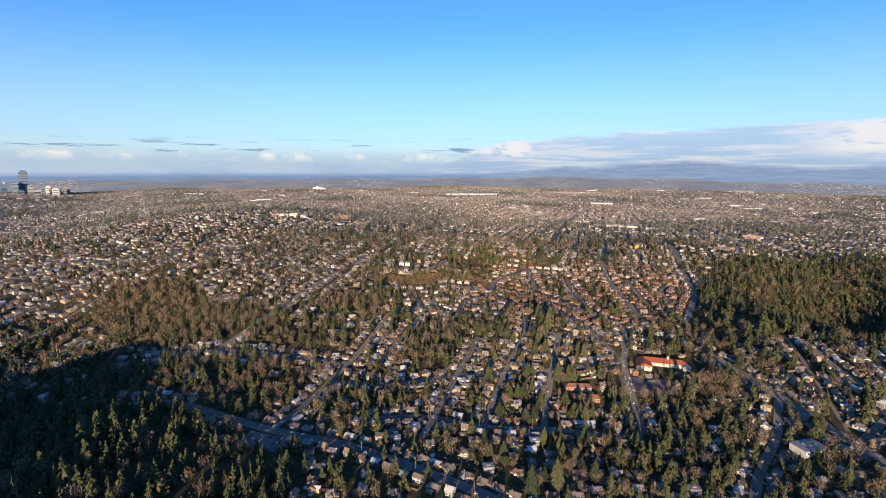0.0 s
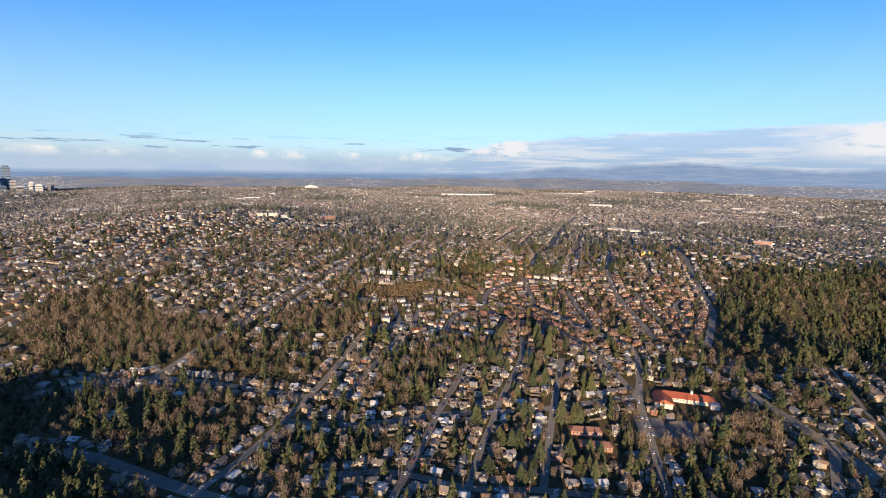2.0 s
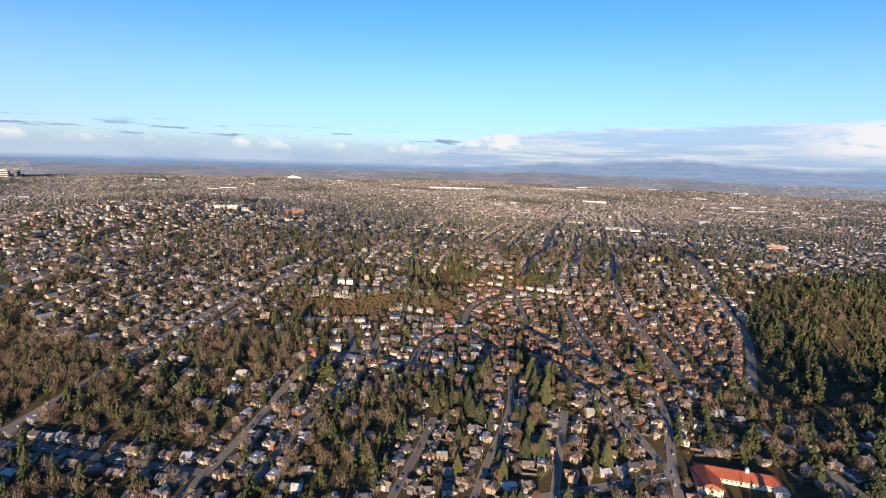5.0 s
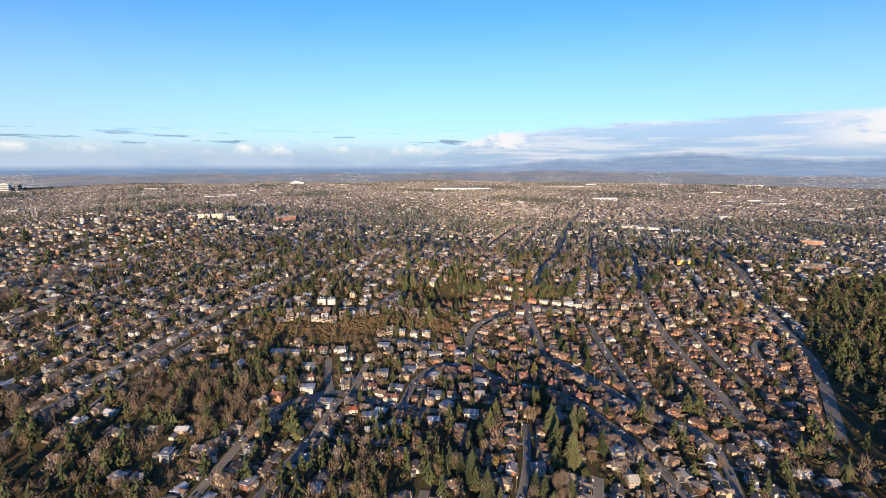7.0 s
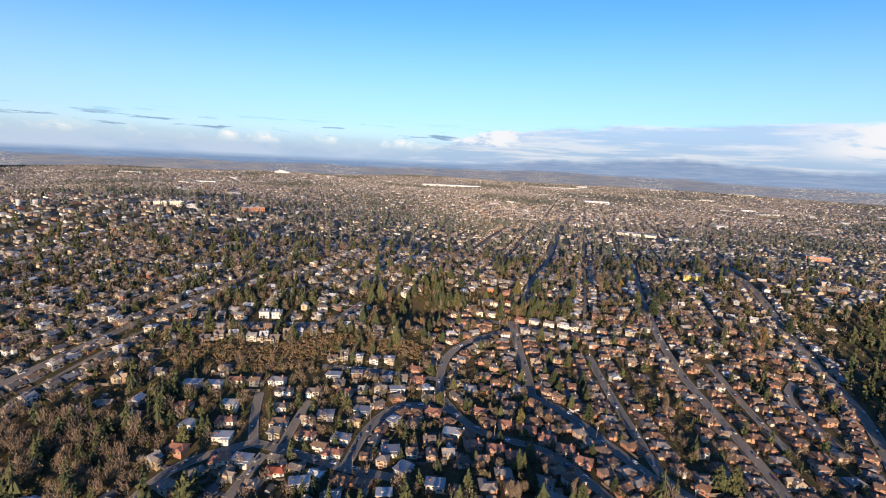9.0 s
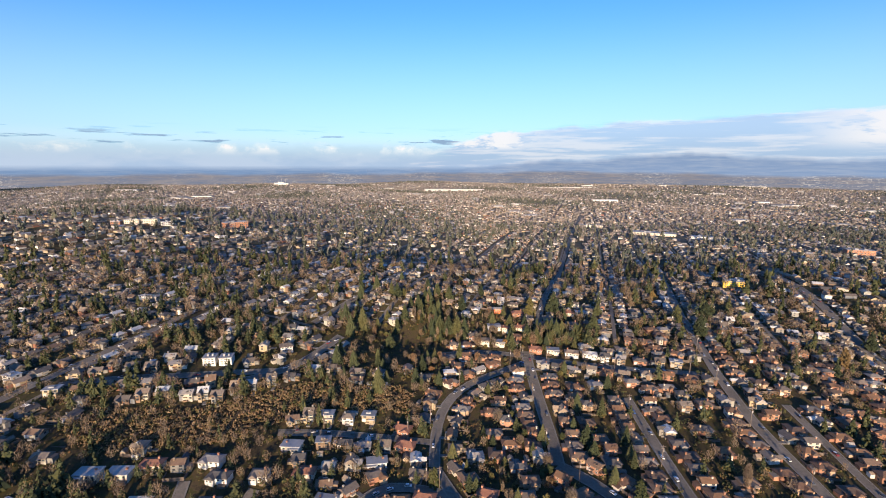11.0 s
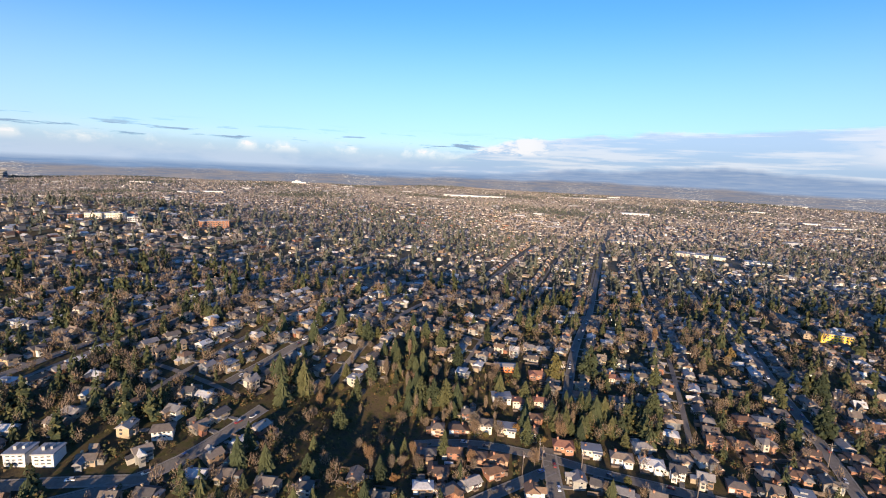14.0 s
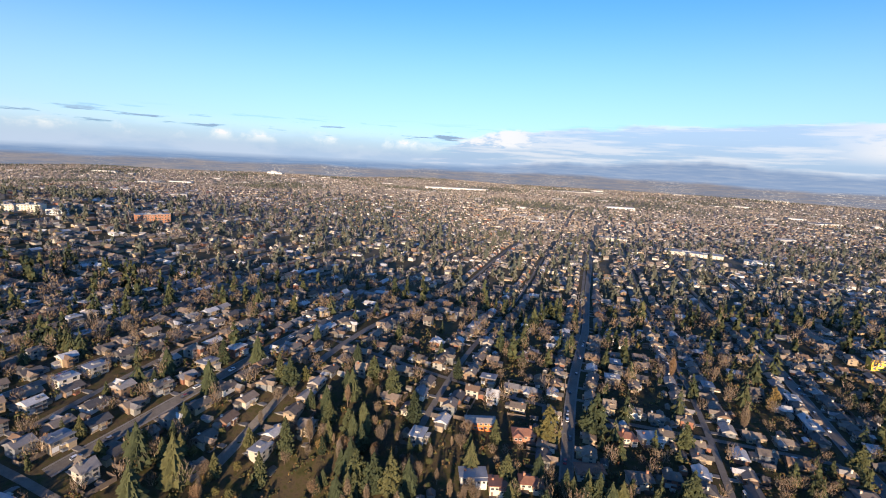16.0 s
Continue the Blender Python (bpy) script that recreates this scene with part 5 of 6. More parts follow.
long_block(-374, 1128, 14, 20, 12, 7, M["cream"], M["pale"], "cream flat-roofed block on the hill", 0, 3, 7)
long_block(-352, 1134, 14, 22, 13, 9, M["cream"], M["pale"], "tall cream flat-roofed block on the hill", 0, 4, 7)
long_block(-329, 1140, 14, 18, 11, 6, M["white"], M["pale"], "low white flat-roofed block on the hill", 0, 2, 6)
long_block(-391, 1116, 14, 12, 10, 5, M["bigbrick"], M["pale"], "low brick block before the cream ones", 0, 2, 4)
long_block(-246, 1178, 40, 36, 14, 9, M["bigbrick"], M["pale"], "large brick block among the trees", 0, 3, 10)
long_block(492, 1318, -30, 80, 24, 5, M["cream"], M["pale"], "wide white shopping hall with flat roof", 0, 2, 14)
long_block(556, 1262, -30, 36, 18, 5, M["white"], M["pale"], "white shop hall beside the larger one", 0, 1, 8)
long_block(420, 1465, -18, 50, 16, 6, M["cream"], M["pale"], "pale flat-roofed hall by the main road", 0, 2, 10)
long_block(726, 1126, -20, 36, 14, 9, M["bigbrick"], M["pale"], "orange brick block among the trees", 0, 3, 10)
long_block(-212, 388, 30, 16, 6, 2.6, M["white"], M["pale"], "long pale-roofed hall in the shaded hollow", 0, 1, 6)


def street_house(x, y, turn, w, d, h, wall, roof, rise, label):
    """A low house of the lanes: body, wing, roof with wide eaves, chimney, deck, windows, door and garage."""
    r = random.Random(int(x * 10 + y))
    side = r.choice((-1, 1))
    b = new("house")
    body = Shape().box(-w / 2, -d / 2, -2.5, w / 2, d / 2, h, top=False)
    wx0, wx1 = sorted((side * w * 0.5, side * w * 0.08))
    body.box(wx0, -d / 2 - 1.4, -2.5, wx1, -d / 2 + 0.1, h - 0.05, top=False)
    top = Shape()
    if rise:
        top.prism(-w / 2, -d / 2, w / 2, d / 2, h, rise, "x", hip=d * 0.45, over=0.55)
        top.prism(wx0, -d / 2 - 1.4, wx1, 0, h - 0.04, rise * 0.8, "y", hip=0.9, over=0.5)
    else:
        top.box(-w / 2 - 0.5, -d / 2 - 0.5, h, w / 2 + 0.5, d / 2 + 0.5, h + 0.28, bottom=True)
        top.box(wx0 - 0.4, -d / 2 - 1.9, h - 0.3, wx1 + 0.4, -d / 2 - 0.52, h - 0.05, bottom=True)
    part("wall", body, wall, b)
    cover = part("roof", top, roof, b)
    cx = -side * w * 0.3
    part("chimney", Shape().box(cx - 0.35, 0.2, h - 0.1, cx + 0.35, 0.9, h + rise + 0.75).box(cx - 0.42, 0.13, h + rise + 0.7, cx + 0.42, 0.97, h + rise + 0.88, bottom=True), M["bigbrick"], cover)
    window_row(b, *sorted((-side * w * 0.48, side * w * 0.06)), -d / 2, h - 1.0, 2, 1.2, 0.9)
    window_row(b, wx0 + 0.2, wx1 - 0.2, -d / 2 - 1.4, h - 1.0, 2, 1.1, 0.9)
    dx = -side * w * 0.36
    part("door", Shape().box(dx - 0.35, -d / 2 - 0.06, 0, dx + 0.35, -d / 2 + 0.02, 1.45), M["pole"], b)
    x0, x1 = sorted((-side * w * 0.5, -side * w * 0.1))
    part("deck", Shape().box(x0, -d / 2 - 1.5, -1.2, x1, -d / 2 - 0.1, 0.12), M["pole"], b, "weathered timber deck")
    tagged(b, label, "house", "houses of the lanes")
    stand(b, x, y, turn)


def hall(x, y, turn, w, d, h, label):
    b = new("warehouse")
    part("wall", Shape().box(-w / 2, -d / 2, -6, w / 2, d / 2, h, top=False), M["white"], b)
    part("roof", Shape().box(-w / 2 - 1, -d / 2 - 1, h, w / 2 + 1, d / 2 + 1, h + 1.2, bottom=True), M["pale"], b)
    for k in range(6):
        part("loading_door", Shape().box(-w / 2 + w * (k + 0.35) / 6, -d / 2 - 0.3, 0, -w / 2 + w * (k + 0.65) / 6, -d / 2 + 0.1, h * 0.55), M["glass"], b)
    tagged(b, label, "warehouse", "warehouses on the far plain")
    stand(b, x, y, turn)


for style, x, y, turn, w in SLOPE_HOUSES + HOLLOW_HOUSES + BEND_HOUSES:
    d, h, wall, roof, rise, label = STYLES[style]
    street_house(x, y, turn, w, d, h, M[wall], M[roof], rise, label)

hall(215, 3520, 0, 380, 70, 10, "very long white warehouse on the plain")
hall(1010, 3780, 3, 420, 60, 6, "long low white warehouse on the plain")
hall(2120, 3750, -25, 480, 60, 6, "long pale warehouse below the hills")
for k in range(14):
    a, d = rng.uniform(-0.74, 0.7), rng.uniform(2300, 4300)
    hall(d * math.sin(a), d * math.cos(a), rng.uniform(-25, 25), rng.uniform(30, 110), rng.uniform(20, 40), rng.uniform(5, 9), "pale flat-roofed warehouse on the plain")


def plain_halls():
    n = 130
    d, a = rng.uniform(1650, 4350, n), rng.uniform(-0.8, 0.8, n)
    x, y = d * np.sin(a), d * np.cos(a)
    sx, sy, sz = rng.uniform(12, 46, n), rng.uniform(9, 20, n), rng.uniform(4, 7.5, n)
    unit = Shape().box(-0.5, -0.5, -1, 0.5, 0.5, 1, 0)
    v, l, t, m = scatter([unit], np.zeros(n, int), x, y, land(x, y), rng.uniform(-0.6, 0.6, n), sx, sy, sz)
    tagged(new("plain_halls", raw_mesh("plain_halls", v, l, t, [M["pale_mass"]], m)), "low pale commercial halls across the far plain", "halls", kind="stuff")


plain_halls()


def water_tank(x, y, r, h):
    b = new("water_tank")
    part("shell", Shape().tube((0, 0, -2), (0, 0, h), r, r, 20, cap=False), M["pale"], b)
    dome = Shape()
    for k in range(4):
        a0, a1 = k * math.pi / 8, (k + 1) * math.pi / 8
        dome.tube((0, 0, h + 0.28 * r * math.sin(a0)), (0, 0, h + 0.28 * r * math.sin(a1)), r * 1.02 * math.cos(a0), max(0.02, r * 1.02 * math.cos(a1)), 20, cap=k == 3)
    part("dome", dome, M["pale"], b)
    part("railing", Shape().tube((0, 0, h - 0.1), (0, 0, h + 0.35), r * 1.05, r * 1.05, 20, cap=False), M["pale"], b)
    tagged(b, "round white water tank with a shallow dome on the hill", "water tank", "water tanks on the hill")
    stand(b, x, y, 0)


def mast(x, y, h):
    b = new("radio_mast")
    for k in range(3):
        a = k * 2.094
        part("leg", Shape().tube((2 * math.cos(a), 2 * math.sin(a), -1), (0.3 * math.cos(a), 0.3 * math.sin(a), h), 0.22, 0.12, 4), M["trim"], b)
    for k in range(6):
        z = h * (k + 1) / 7
        r = 2 * (1 - z / h) + 0.5
        part("brace", Shape().box(-r, -r, z, r, r, z + 0.25, bottom=True), M["trim"], b)
    tagged(b, "slender grey lattice mast", "mast")
    stand(b, x, y, 0)


water_tank(-540, 1057, 3.6, 9.0)
water_tank(-518, 1062, 5.2, 7.0)
mast(-752, 1215, 34)
mast(-742, 1212, 30)


def plant_works():
    b = new("industrial_works")
    for x, w, h in ((-38, 22, 17), (-16, 17, 25), (3, 26, 21), (32, 32, 14)):
        part("block", Shape().box(x - w / 2, -25, -6, x + w / 2, 25, h), M["white"], b)
    for x in (-10, 18):
        part("chimney_stack", Shape().tube((x, 10, 0), (x, 10, 46), 2, 1.6, 8), M["pale"], b)
    tagged(b, "cluster of white industrial blocks with stacks", "industrial works")
    stand(b, -985, 3880, 0)


plant_works()
def office_tower(x, y, w, d, h, wall, label):
    b = new("office_tower")
    part("body", Shape().box(-w / 2, -d / 2, -12, w / 2, d / 2, h), wall, b)
    part("crown", Shape().box(-w / 3, -d / 3, h, w / 3, d / 3, h + 0.05 * h + 2), wall, b)
    for z in np.linspace(8, h - 12, 3 if h < 90 else 8):
        part("window_band", Shape().box(-w / 2 + 1.5, -d / 2 - 0.5, z, w / 2 - 1.5, -d / 2 + 0.5, z + 4.5, bottom=True), M["glass"], b)
    tagged(b, label, "office tower", "towers of the distant city")
    stand(b, x, y, 41)


office_tower(-2930, 3400, 50, 46, 152, M["tower"], "tall dark blue glass tower of the distant city")
tr = random.Random(23)
for k in range(20):
    wall = M[tr.choice(("white", "tower", "tower", "pale", "tower"))]
    office_tower(-3150 + 27 * k + tr.uniform(-9, 9), 3360 + tr.uniform(-90, 120), tr.uniform(22, 46), tr.uniform(20, 40), (92 if k < 10 else 66) * tr.uniform(0.3, 0.95), wall,
                 "pale office block of the distant city" if wall is not M["tower"] else "blue-grey office block of the distant city")

# ---- car parks, cars, poles ----
def pad(name, label, x, y, w, d, turn, material):
    c, s = math.cos(radians(turn)), math.sin(radians(turn))
    nx, ny = max(2, int(w / 5)), max(2, int(d / 5))
    u, v = np.meshgrid(np.linspace(-w / 2, w / 2, nx), np.linspace(-d / 2, d / 2, ny))
    px, py = x + u * c - v * s, y + u * s + v * c
    pts = np.stack([px, py, land(px, py) + 0.3], -1).reshape(-1, 3)
    i = (np.arange(ny - 1)[:, None] * nx + np.arange(nx - 1)[None, :]).ravel()
    me = raw_mesh(name, pts, np.stack([i, i + 1, i + nx + 1, i + nx], -1).ravel(), np.full(len(i), 4), [material])
    tagged(new(name, me), label, "car park", kind="structure")


pad("car_park", "asphalt car park beside the wood", -124, 307, 30, 18, -12, M["asphalt"])
pad("school_yard", "asphalt yard and car park before the school", 178, 392, 46, 20, -8, M["asphalt"])
pad("shopping_car_park", "wide asphalt car park of the shopping hall", 470, 1270, 90, 40, -30, M["asphalt"])


def make_car():
    b = new("parked_car")
    body = Shape().solid([(-2.1, -0.85, 0.3), (2.1, -0.85, 0.3), (2.1, 0.85, 0.3), (-2.1, 0.85, 0.3), (-2.15, -0.85, 0.85), (2.1, -0.8, 0.75), (2.1, 0.8, 0.75), (-2.15, 0.85, 0.85),
                          (-1.6, -0.7, 1.4), (0.4, -0.7, 1.45), (0.4, 0.7, 1.45), (-1.6, 0.7, 1.4), (1.1, -0.8, 0.88), (1.1, 0.8, 0.88)],
                         [(0, 1, 5, 12, 4), (2, 3, 7, 13, 6), (1, 2, 6, 5), (3, 0, 4, 7), (5, 6, 13, 12), (8, 9, 10, 11)])
    part("body", body, M["paint"], b)
    part("glazing", Shape().solid([(-2.1, -0.83, 0.86), (1.08, -0.79, 0.88), (1.08, 0.79, 0.88), (-2.1, 0.83, 0.86), (-1.6, -0.69, 1.39), (0.4, -0.69, 1.44), (0.4, 0.69, 1.44), (-1.6, 0.69, 1.39)],
                                  [(0, 1, 5, 4), (1, 2, 6, 5), (2, 3, 7, 6), (3, 0, 4, 7)]), M["glass"], b, "dark car windows")
    for x in (-1.3, 1.3):
        for y in (-0.8, 0.8):
            part("wheel", Shape().tube((x, y - 0.1, 0.32), (x, y + 0.1, 0.32), 0.32, 0.32, 8), M["tyre"], b)
    return tagged(b, "car parked at the kerb or in a car park", "car", "parked cars")


car_spots = []
cr = random.Random(5)
for px, py, w, d, turn in ((-124, 307, 27, 14, -12), (178, 392, 40, 16, -8)):
    c, s = math.cos(radians(turn)), math.sin(radians(turn))
    for row in range(3):
        for k in range(int(w / 3)):
            if cr.random() < 0.5:
                u, v = -w / 2 + 3 * k, -d / 2 + d * row / 2
                car_spots.append((px + u * c - v * s, py + u * s + v * c, radians(turn + 90)))
lot_count = len(car_spots)
for w, p in road_lines:
    q = dense([tuple(a) for a in p if a[1] < 900], 1.0) if (p[:, 1] < 900).sum() > 2 else []
    k = cr.randint(5, 30)
    while k < len(q) - 2:
        x, y = q[k]
        dx, dy = q[k + 1] - q[k]
        n = math.hypot(dx, dy) + 1e-9
        o = cr.choice((-1, 1)) * (w / 2 - 1.1)
        car_spots.append((x + dy / n * o, y - dx / n * o, math.atan2(dy, dx) + cr.choice((0, math.pi))))
        k += cr.randint(5, 26)
lot_cars, street_cars = car_spots[:lot_count], sorted(car_spots[lot_count:], key=lambda s: off_axis(s[0], s[1]))
car_spots = lot_cars + street_cars
first_car = make_car()
CAR_SIZE = Matrix.Scale(0.72, 4)
for k, (x, y, a) in enumerate(car_spots[:140]):
    m = Matrix.Translation((x, y, float(land(x, y)) + 0.3)) @ Matrix.Rotation(a, 4, "Z")
    m = m if k == 0 else m @ CAR_SIZE
    if k:
        copy_thing(first_car, m)
    else:
        first_car.matrix_basis = m


def street_cars_beyond():
    """The cars past the ones made singly, down the farther streets."""
    a = np.array(car_spots[140:], float)
    s = Shape()
    for o, k in (("body", 0), ("glazing", 1)):
        me = next(c for c in first_car.children if c.name.split(".")[0] == o).data
        s.solid([tuple(q.co) for q in me.vertices], [tuple(f.vertices) for f in me.polygons], k)
    n = len(a)
    one = np.full(n, 0.72)
    v, l, t, m = scatter([s], np.zeros(n, int), a[:, 0], a[:, 1], land(a[:, 0], a[:, 1]) + 0.3, a[:, 2], one, one, one)
    tagged(new("street_cars", raw_mesh("street_cars", v, l, t, [M["paint_mass"], M["glass_mass"]], m)), "parked cars along the farther streets", "cars", kind="stuff")


street_cars_beyond()


def make_pole():
    b = new("utility_pole")
    part("post", Shape().tube((0, 0, -1), (0, 0, 10.5), 0.19, 0.13, 6), M["pole"], b)
    part("crossarm", Shape().box(-1.2, -0.08, 9.6, 1.2, 0.08, 9.8, bottom=True), M["pole"], b)
    part("crossarm", Shape().box(-0.9, -0.08, 8.7, 0.9, 0.08, 8.88, bottom=True), M["pole"], b)
    part("transformer", Shape().tube((0.35, 0, 7.3), (0.35, 0, 8.3), 0.26, 0.26, 8), M["trim"], b)
    return tagged(b, "weathered wooden utility pole with crossarms beside the street", "utility pole", "utility poles")


pole = make_pole()
count = 0
for w, p in road_lines:
    q = dense([tuple(a) for a in p if a[1] < 1000], 1.0) if (p[:, 1] < 1000).sum() > 2 else []
    for k in range(12, len(q) - 2, 38):
        x, y = q[k]
        if off_axis(x, y) > 120:
            continue
        dx, dy = q[k + 1] - q[k]
        n = math.hypot(dx, dy) + 1e-9
        x, y = x + dy / n * (w / 2 + 1.4), y - dx / n * (w / 2 + 1.4)
        m = Matrix.Translation((x, y, float(land(x, y)))) @ Matrix.Rotation(math.atan2(dy, dx) + math.pi / 2, 4, "Z")
        if count:
            copy_thing(pole, m)
        else:
            pole.matrix_basis = m
        count += 1

# ---- far hills, haze and clouds ----
DIM = 2.0 ** -EXPOSURE


def ridge(name, label, radius, a0, a1, top, low, stops, fade=0.0, specks=None):
    """A curved, self-glowing band of far land, haze painted in, whose upper edge follows top(angle)."""
    n = 260
    a = np.radians(np.linspace(a0, a1, n))
    z = np.array([top(math.degrees(t)) for t in a])
    x, y = radius * np.sin(a), radius * np.cos(a)
    v = np.concatenate([np.stack([x, y, np.full(n, low)], -1), np.stack([x, y, z], -1)])
    i = np.arange(n - 1)
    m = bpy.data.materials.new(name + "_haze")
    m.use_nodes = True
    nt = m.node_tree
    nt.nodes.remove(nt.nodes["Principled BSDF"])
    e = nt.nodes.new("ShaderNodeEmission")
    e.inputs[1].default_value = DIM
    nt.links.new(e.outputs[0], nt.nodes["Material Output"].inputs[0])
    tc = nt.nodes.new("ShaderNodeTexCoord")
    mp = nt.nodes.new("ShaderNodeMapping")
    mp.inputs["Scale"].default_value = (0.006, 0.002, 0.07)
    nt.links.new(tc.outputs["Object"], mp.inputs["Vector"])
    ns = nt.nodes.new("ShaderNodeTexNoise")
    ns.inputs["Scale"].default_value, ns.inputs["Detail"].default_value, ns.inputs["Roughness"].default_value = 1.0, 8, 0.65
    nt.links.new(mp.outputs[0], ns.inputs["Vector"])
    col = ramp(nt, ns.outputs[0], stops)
    if specks:          # glowing specks painted for far roofs that catch the light
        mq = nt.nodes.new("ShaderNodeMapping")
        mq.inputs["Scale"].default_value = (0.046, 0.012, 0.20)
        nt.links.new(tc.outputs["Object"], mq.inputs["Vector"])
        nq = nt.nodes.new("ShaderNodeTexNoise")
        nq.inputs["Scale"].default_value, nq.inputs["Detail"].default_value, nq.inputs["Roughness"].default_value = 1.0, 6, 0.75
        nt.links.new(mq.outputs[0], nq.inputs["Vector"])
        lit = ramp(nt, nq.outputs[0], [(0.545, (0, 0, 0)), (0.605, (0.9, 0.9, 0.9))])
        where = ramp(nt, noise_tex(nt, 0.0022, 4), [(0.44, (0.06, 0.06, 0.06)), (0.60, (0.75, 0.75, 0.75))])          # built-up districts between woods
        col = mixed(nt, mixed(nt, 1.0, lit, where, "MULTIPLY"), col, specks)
    nt.links.new(col, e.inputs[0])
    if fade:          # the skyline melts into the haze: it thins out over its last metres
        at = nt.nodes.new("ShaderNodeAttribute")
        at.attribute_name = "thin"
        tr, ms = nt.nodes.new("ShaderNodeBsdfTransparent"), nt.nodes.new("ShaderNodeMixShader")
        nt.links.new(at.outputs["Fac"], ms.inputs[0])
        nt.links.new(e.outputs[0], ms.inputs[1])
        nt.links.new(tr.outputs[0], ms.inputs[2])
        nt.links.new(ms.outputs[0], nt.nodes["Material Output"].inputs[0])
        v = np.concatenate([v[:n], v[n:] - (0, 0, fade), v[n:]])
    if fade:
        i = np.concatenate([i, i + n])
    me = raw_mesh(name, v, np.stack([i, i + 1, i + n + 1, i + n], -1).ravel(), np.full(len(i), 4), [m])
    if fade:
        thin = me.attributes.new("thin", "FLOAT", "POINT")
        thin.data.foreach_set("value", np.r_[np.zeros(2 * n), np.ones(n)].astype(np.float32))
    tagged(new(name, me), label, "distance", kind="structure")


def bump(a, c, w):
    return math.exp(-((a - c) / w) ** 2)


def wob(a, f, p):
    return math.sin(a * f + p) + 0.5 * math.sin(a * f * 2.3 + 1.7 * p) + 0.3 * math.sin(a * f * 5.1 + p * 3)


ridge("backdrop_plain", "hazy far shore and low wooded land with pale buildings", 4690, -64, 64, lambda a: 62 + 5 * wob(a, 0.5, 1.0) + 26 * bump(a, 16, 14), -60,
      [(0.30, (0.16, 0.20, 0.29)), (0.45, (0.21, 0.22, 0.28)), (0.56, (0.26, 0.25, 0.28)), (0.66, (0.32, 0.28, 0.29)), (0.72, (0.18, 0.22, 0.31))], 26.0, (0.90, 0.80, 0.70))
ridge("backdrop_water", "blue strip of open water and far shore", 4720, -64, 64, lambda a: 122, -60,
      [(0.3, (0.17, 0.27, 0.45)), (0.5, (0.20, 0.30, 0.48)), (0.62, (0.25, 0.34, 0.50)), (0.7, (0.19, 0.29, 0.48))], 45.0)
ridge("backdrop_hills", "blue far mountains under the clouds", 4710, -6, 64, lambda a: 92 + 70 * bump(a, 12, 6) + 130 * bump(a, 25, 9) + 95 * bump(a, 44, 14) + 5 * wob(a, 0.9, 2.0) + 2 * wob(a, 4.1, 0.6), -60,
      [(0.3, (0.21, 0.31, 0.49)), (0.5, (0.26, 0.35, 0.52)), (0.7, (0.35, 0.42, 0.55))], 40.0)


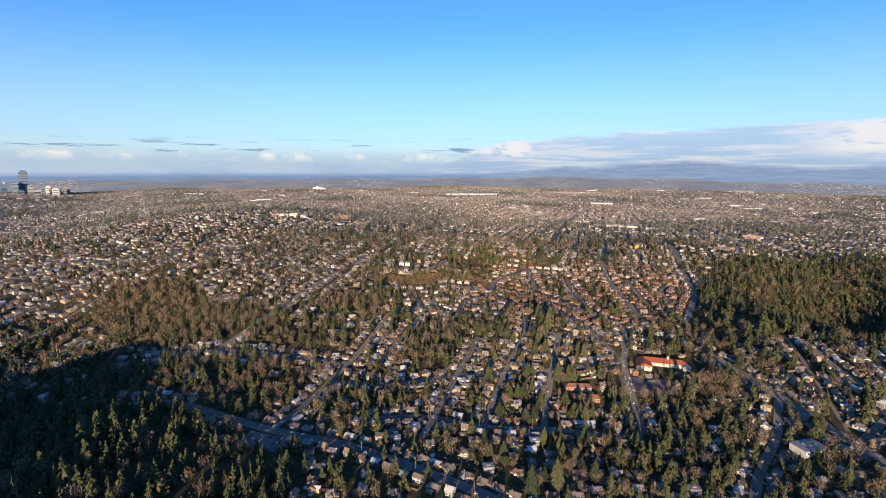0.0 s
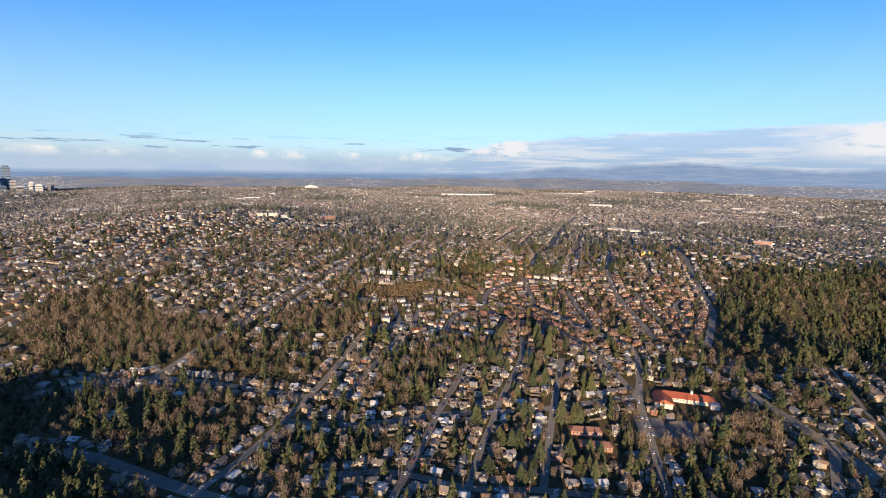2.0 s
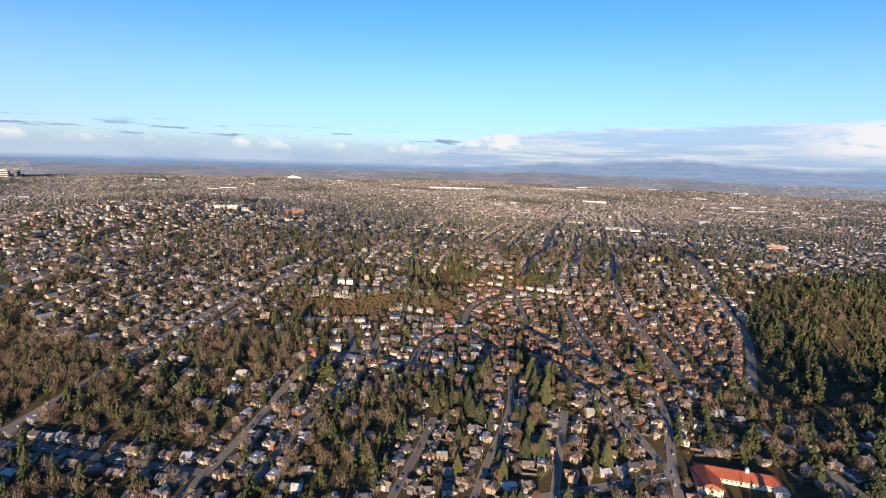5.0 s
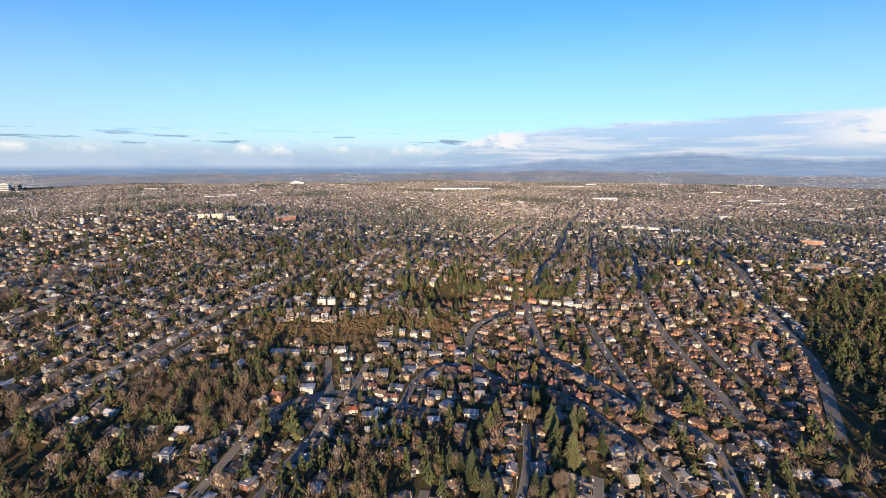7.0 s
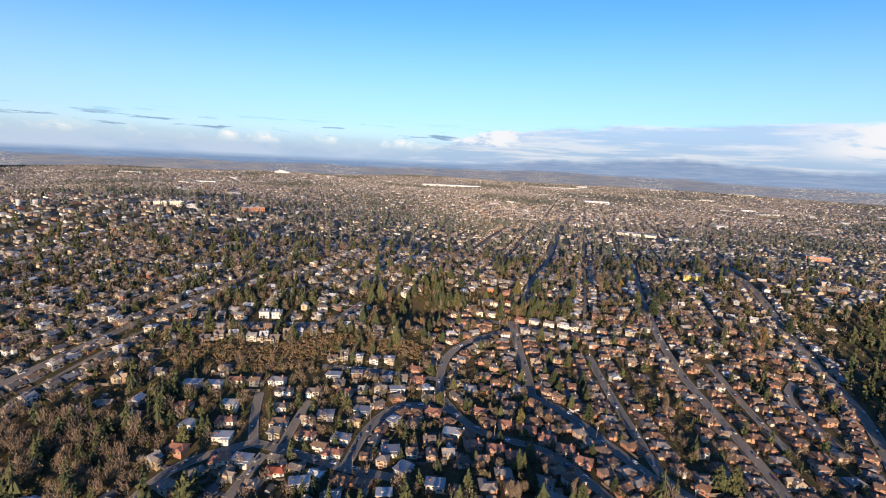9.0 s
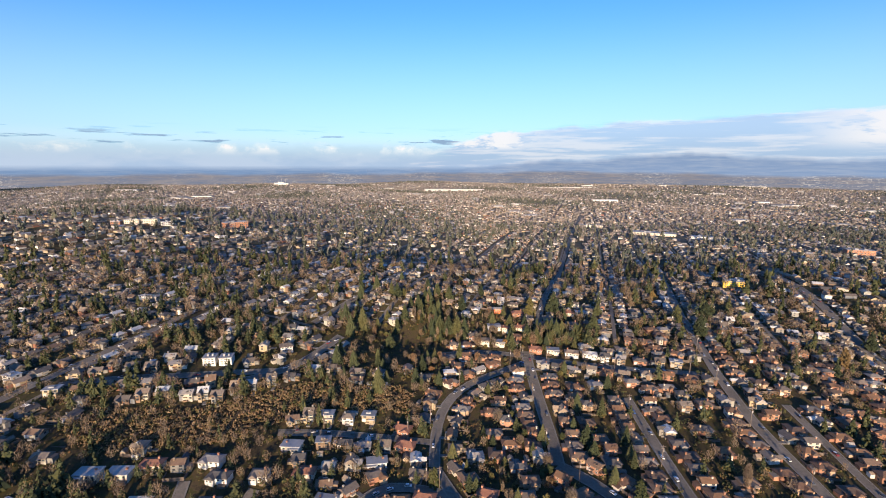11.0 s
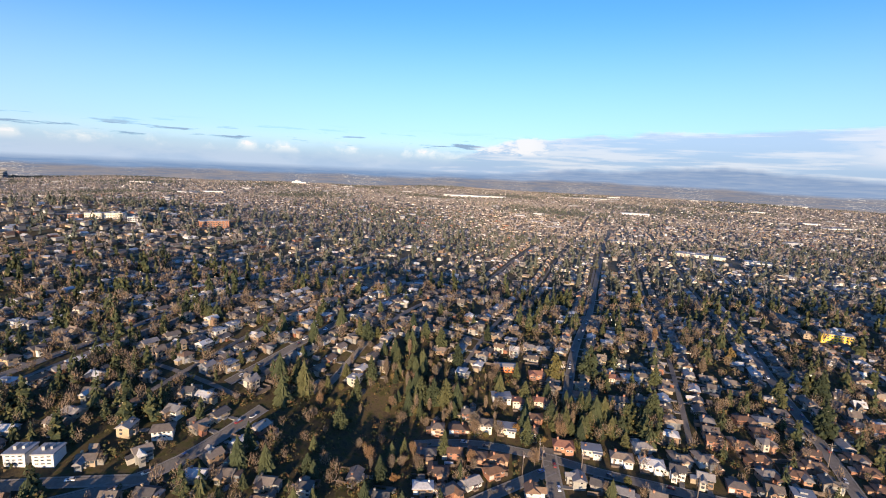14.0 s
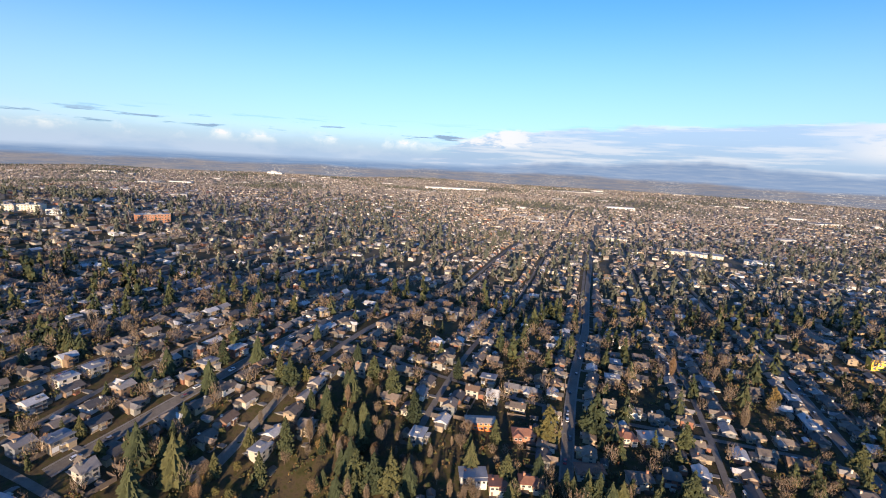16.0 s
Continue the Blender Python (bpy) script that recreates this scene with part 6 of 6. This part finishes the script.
def clouds():
    """A high, self-glowing curved sheet of cloud and painted haze far behind everything: a bank over the mountains,
    small cumulus along the rest of the horizon.
    """
    n, radius = 120, 4790
    a = np.radians(np.linspace(-66, 66, n))
    zs = np.array([60.0, 1560.0])
    v = np.concatenate([np.stack([radius * np.sin(a), radius * np.cos(a), np.full(n, z)], -1) for z in zs])
    i = np.arange(n - 1)
    m = bpy.data.materials.new("cloud_vapour")
    m.use_nodes = True
    nt = m.node_tree
    nt.nodes.remove(nt.nodes["Principled BSDF"])
    L = nt.links.new

    def calc(op, a_, b_=None, c_=None, clamp=False):
        q = nt.nodes.new("ShaderNodeMath")
        q.operation, q.use_clamp = op, clamp
        for sock, val in zip(q.inputs, (a_, b_, c_)):
            if isinstance(val, bpy.types.NodeSocket):
                L(val, sock)
            elif val is not None:
                sock.default_value = val
        return q.outputs[0]

    def times(*vals):
        r = vals[0]
        for q in vals[1:]:
            r = calc("MULTIPLY", r, q)
        return r

    def smooth(val, lo, hi):
        q = nt.nodes.new("ShaderNodeMapRange")
        q.interpolation_type = "SMOOTHSTEP"
        L(val, q.inputs[0])
        q.inputs[1].default_value, q.inputs[2].default_value = lo, hi
        return q.outputs[0]

    tc = nt.nodes.new("ShaderNodeTexCoord")
    sep = nt.nodes.new("ShaderNodeSeparateXYZ")
    L(tc.outputs["Object"], sep.inputs[0])
    x, z = sep.outputs[0], sep.outputs[2]

    def field(detail, sx, sz, off, rough=0.6):
        mp = nt.nodes.new("ShaderNodeMapping")
        mp.inputs["Scale"].default_value = (sx, 0.0, sz)
        mp.inputs["Location"].default_value = (off, off * 0.7, 0)
        L(tc.outputs["Object"], mp.inputs["Vector"])
        q = nt.nodes.new("ShaderNodeTexNoise")
        q.inputs["Scale"].default_value, q.inputs["Detail"].default_value, q.inputs["Roughness"].default_value = 1.0, detail, rough
        L(mp.outputs[0], q.inputs["Vector"])
        return q.outputs[0]

    wide = field(6, 0.0014, 0.004, 3.1)
    fine = field(8, 0.006, 0.018, 9.4)
    streak = field(6, 0.0016, 0.022, 5.2)
    # the bank: its upper edge climbs to the right
    edge = calc("ADD", calc("MULTIPLY_ADD", x, 0.044, 420.0), calc("MULTIPLY_ADD", wide, 150.0, -75.0))
    edge = calc("ADD", edge, calc("MULTIPLY_ADD", fine, 80.0, -40.0))
    edge = calc("SUBTRACT", edge, times(smooth(x, 750.0, -500.0), 330.0))
    over = calc("SUBTRACT", edge, z)
    bank = times(smooth(over, -14.0, 50.0), smooth(x, -450.0, 300.0))
    puff_west = times(smooth(x, -100.0, 300.0), smooth(x, 1250.0, 700.0), smooth(z, 235.0, 300.0), smooth(fine, 0.38, 0.52))
    puff_east = times(smooth(x, 2600.0, 3150.0), smooth(z, 210.0, 330.0), smooth(fine, 0.28, 0.5))
    rim = times(smooth(over, 70.0, 15.0), smooth(streak, 0.42, 0.60))
    band = times(smooth(streak, 0.45, 0.64), 0.55)
    # sunlit parts of the bank, painted: puffs, upper rim and bands
    light = calc("MAXIMUM", calc("MAXIMUM", puff_west, puff_east), calc("MAXIMUM", rim, band), clamp=True)
    # low white haze and small cumulus along the horizon
    low = times(smooth(calc("ADD", z, calc("MULTIPLY_ADD", fine, -150.0, 75.0)), 330.0, 240.0), smooth(wide, 0.36, 0.54))
    puffs = times(smooth(calc("ADD", z, calc("MULTIPLY_ADD", fine, -190.0, 95.0)), 325.0, 255.0), smooth(z, 195.0, 275.0), smooth(field(6, 0.004, 0.004, 21.0), 0.46, 0.62))
    # thin dark wisps higher up
    wisp = times(smooth(field(5, 0.0026, 0.026, 17.0), 0.555, 0.63), smooth(z, 265.0, 300.0), smooth(z, 470.0, 340.0), smooth(x, 900.0, 300.0), 0.95)
    # haze painted over the sky, thickest at the horizon
    haze = calc("MULTIPLY_ADD", smooth(z, 430.0, 120.0), 0.50, times(smooth(z, 1550.0, 100.0), 0.48))
    base = mixed(nt, smooth(z, 380.0, 170.0), (0.76, 0.85, 0.95), (0.40, 0.52, 0.70))
    col = mixed(nt, times(low, 0.7), base, (0.52, 0.61, 0.75))
    col = mixed(nt, puffs, col, (0.90, 0.86, 0.86))
    col = mixed(nt, wisp, col, (0.24, 0.35, 0.52))
    grey = mixed(nt, smooth(z, 460.0, 170.0), (0.45, 0.60, 0.82), (0.38, 0.50, 0.69))
    col = mixed(nt, bank, col, mixed(nt, light, grey, (0.86, 0.83, 0.84)))
    alpha = calc("MAXIMUM", calc("MAXIMUM", times(bank, 0.93), times(low, 0.75)), calc("MAXIMUM", calc("MAXIMUM", wisp, puffs), haze), clamp=True)
    e = nt.nodes.new("ShaderNodeEmission")
    L(col, e.inputs[0])
    e.inputs[1].default_value = DIM
    t = nt.nodes.new("ShaderNodeBsdfTransparent")
    mix = nt.nodes.new("ShaderNodeMixShader")
    L(alpha, mix.inputs[0])
    L(t.outputs[0], mix.inputs[1])
    L(e.outputs[0], mix.inputs[2])
    L(mix.outputs[0], nt.nodes["Material Output"].inputs[0])
    me = raw_mesh("backdrop_clouds", v, np.stack([i, i + 1, i + n + 1, i + n], -1).ravel(), np.full(n - 1, 4), [m])
    tagged(new("backdrop_clouds", me), "bank of white and blue-grey cloud over the far horizon", "clouds", kind="structure")


clouds()
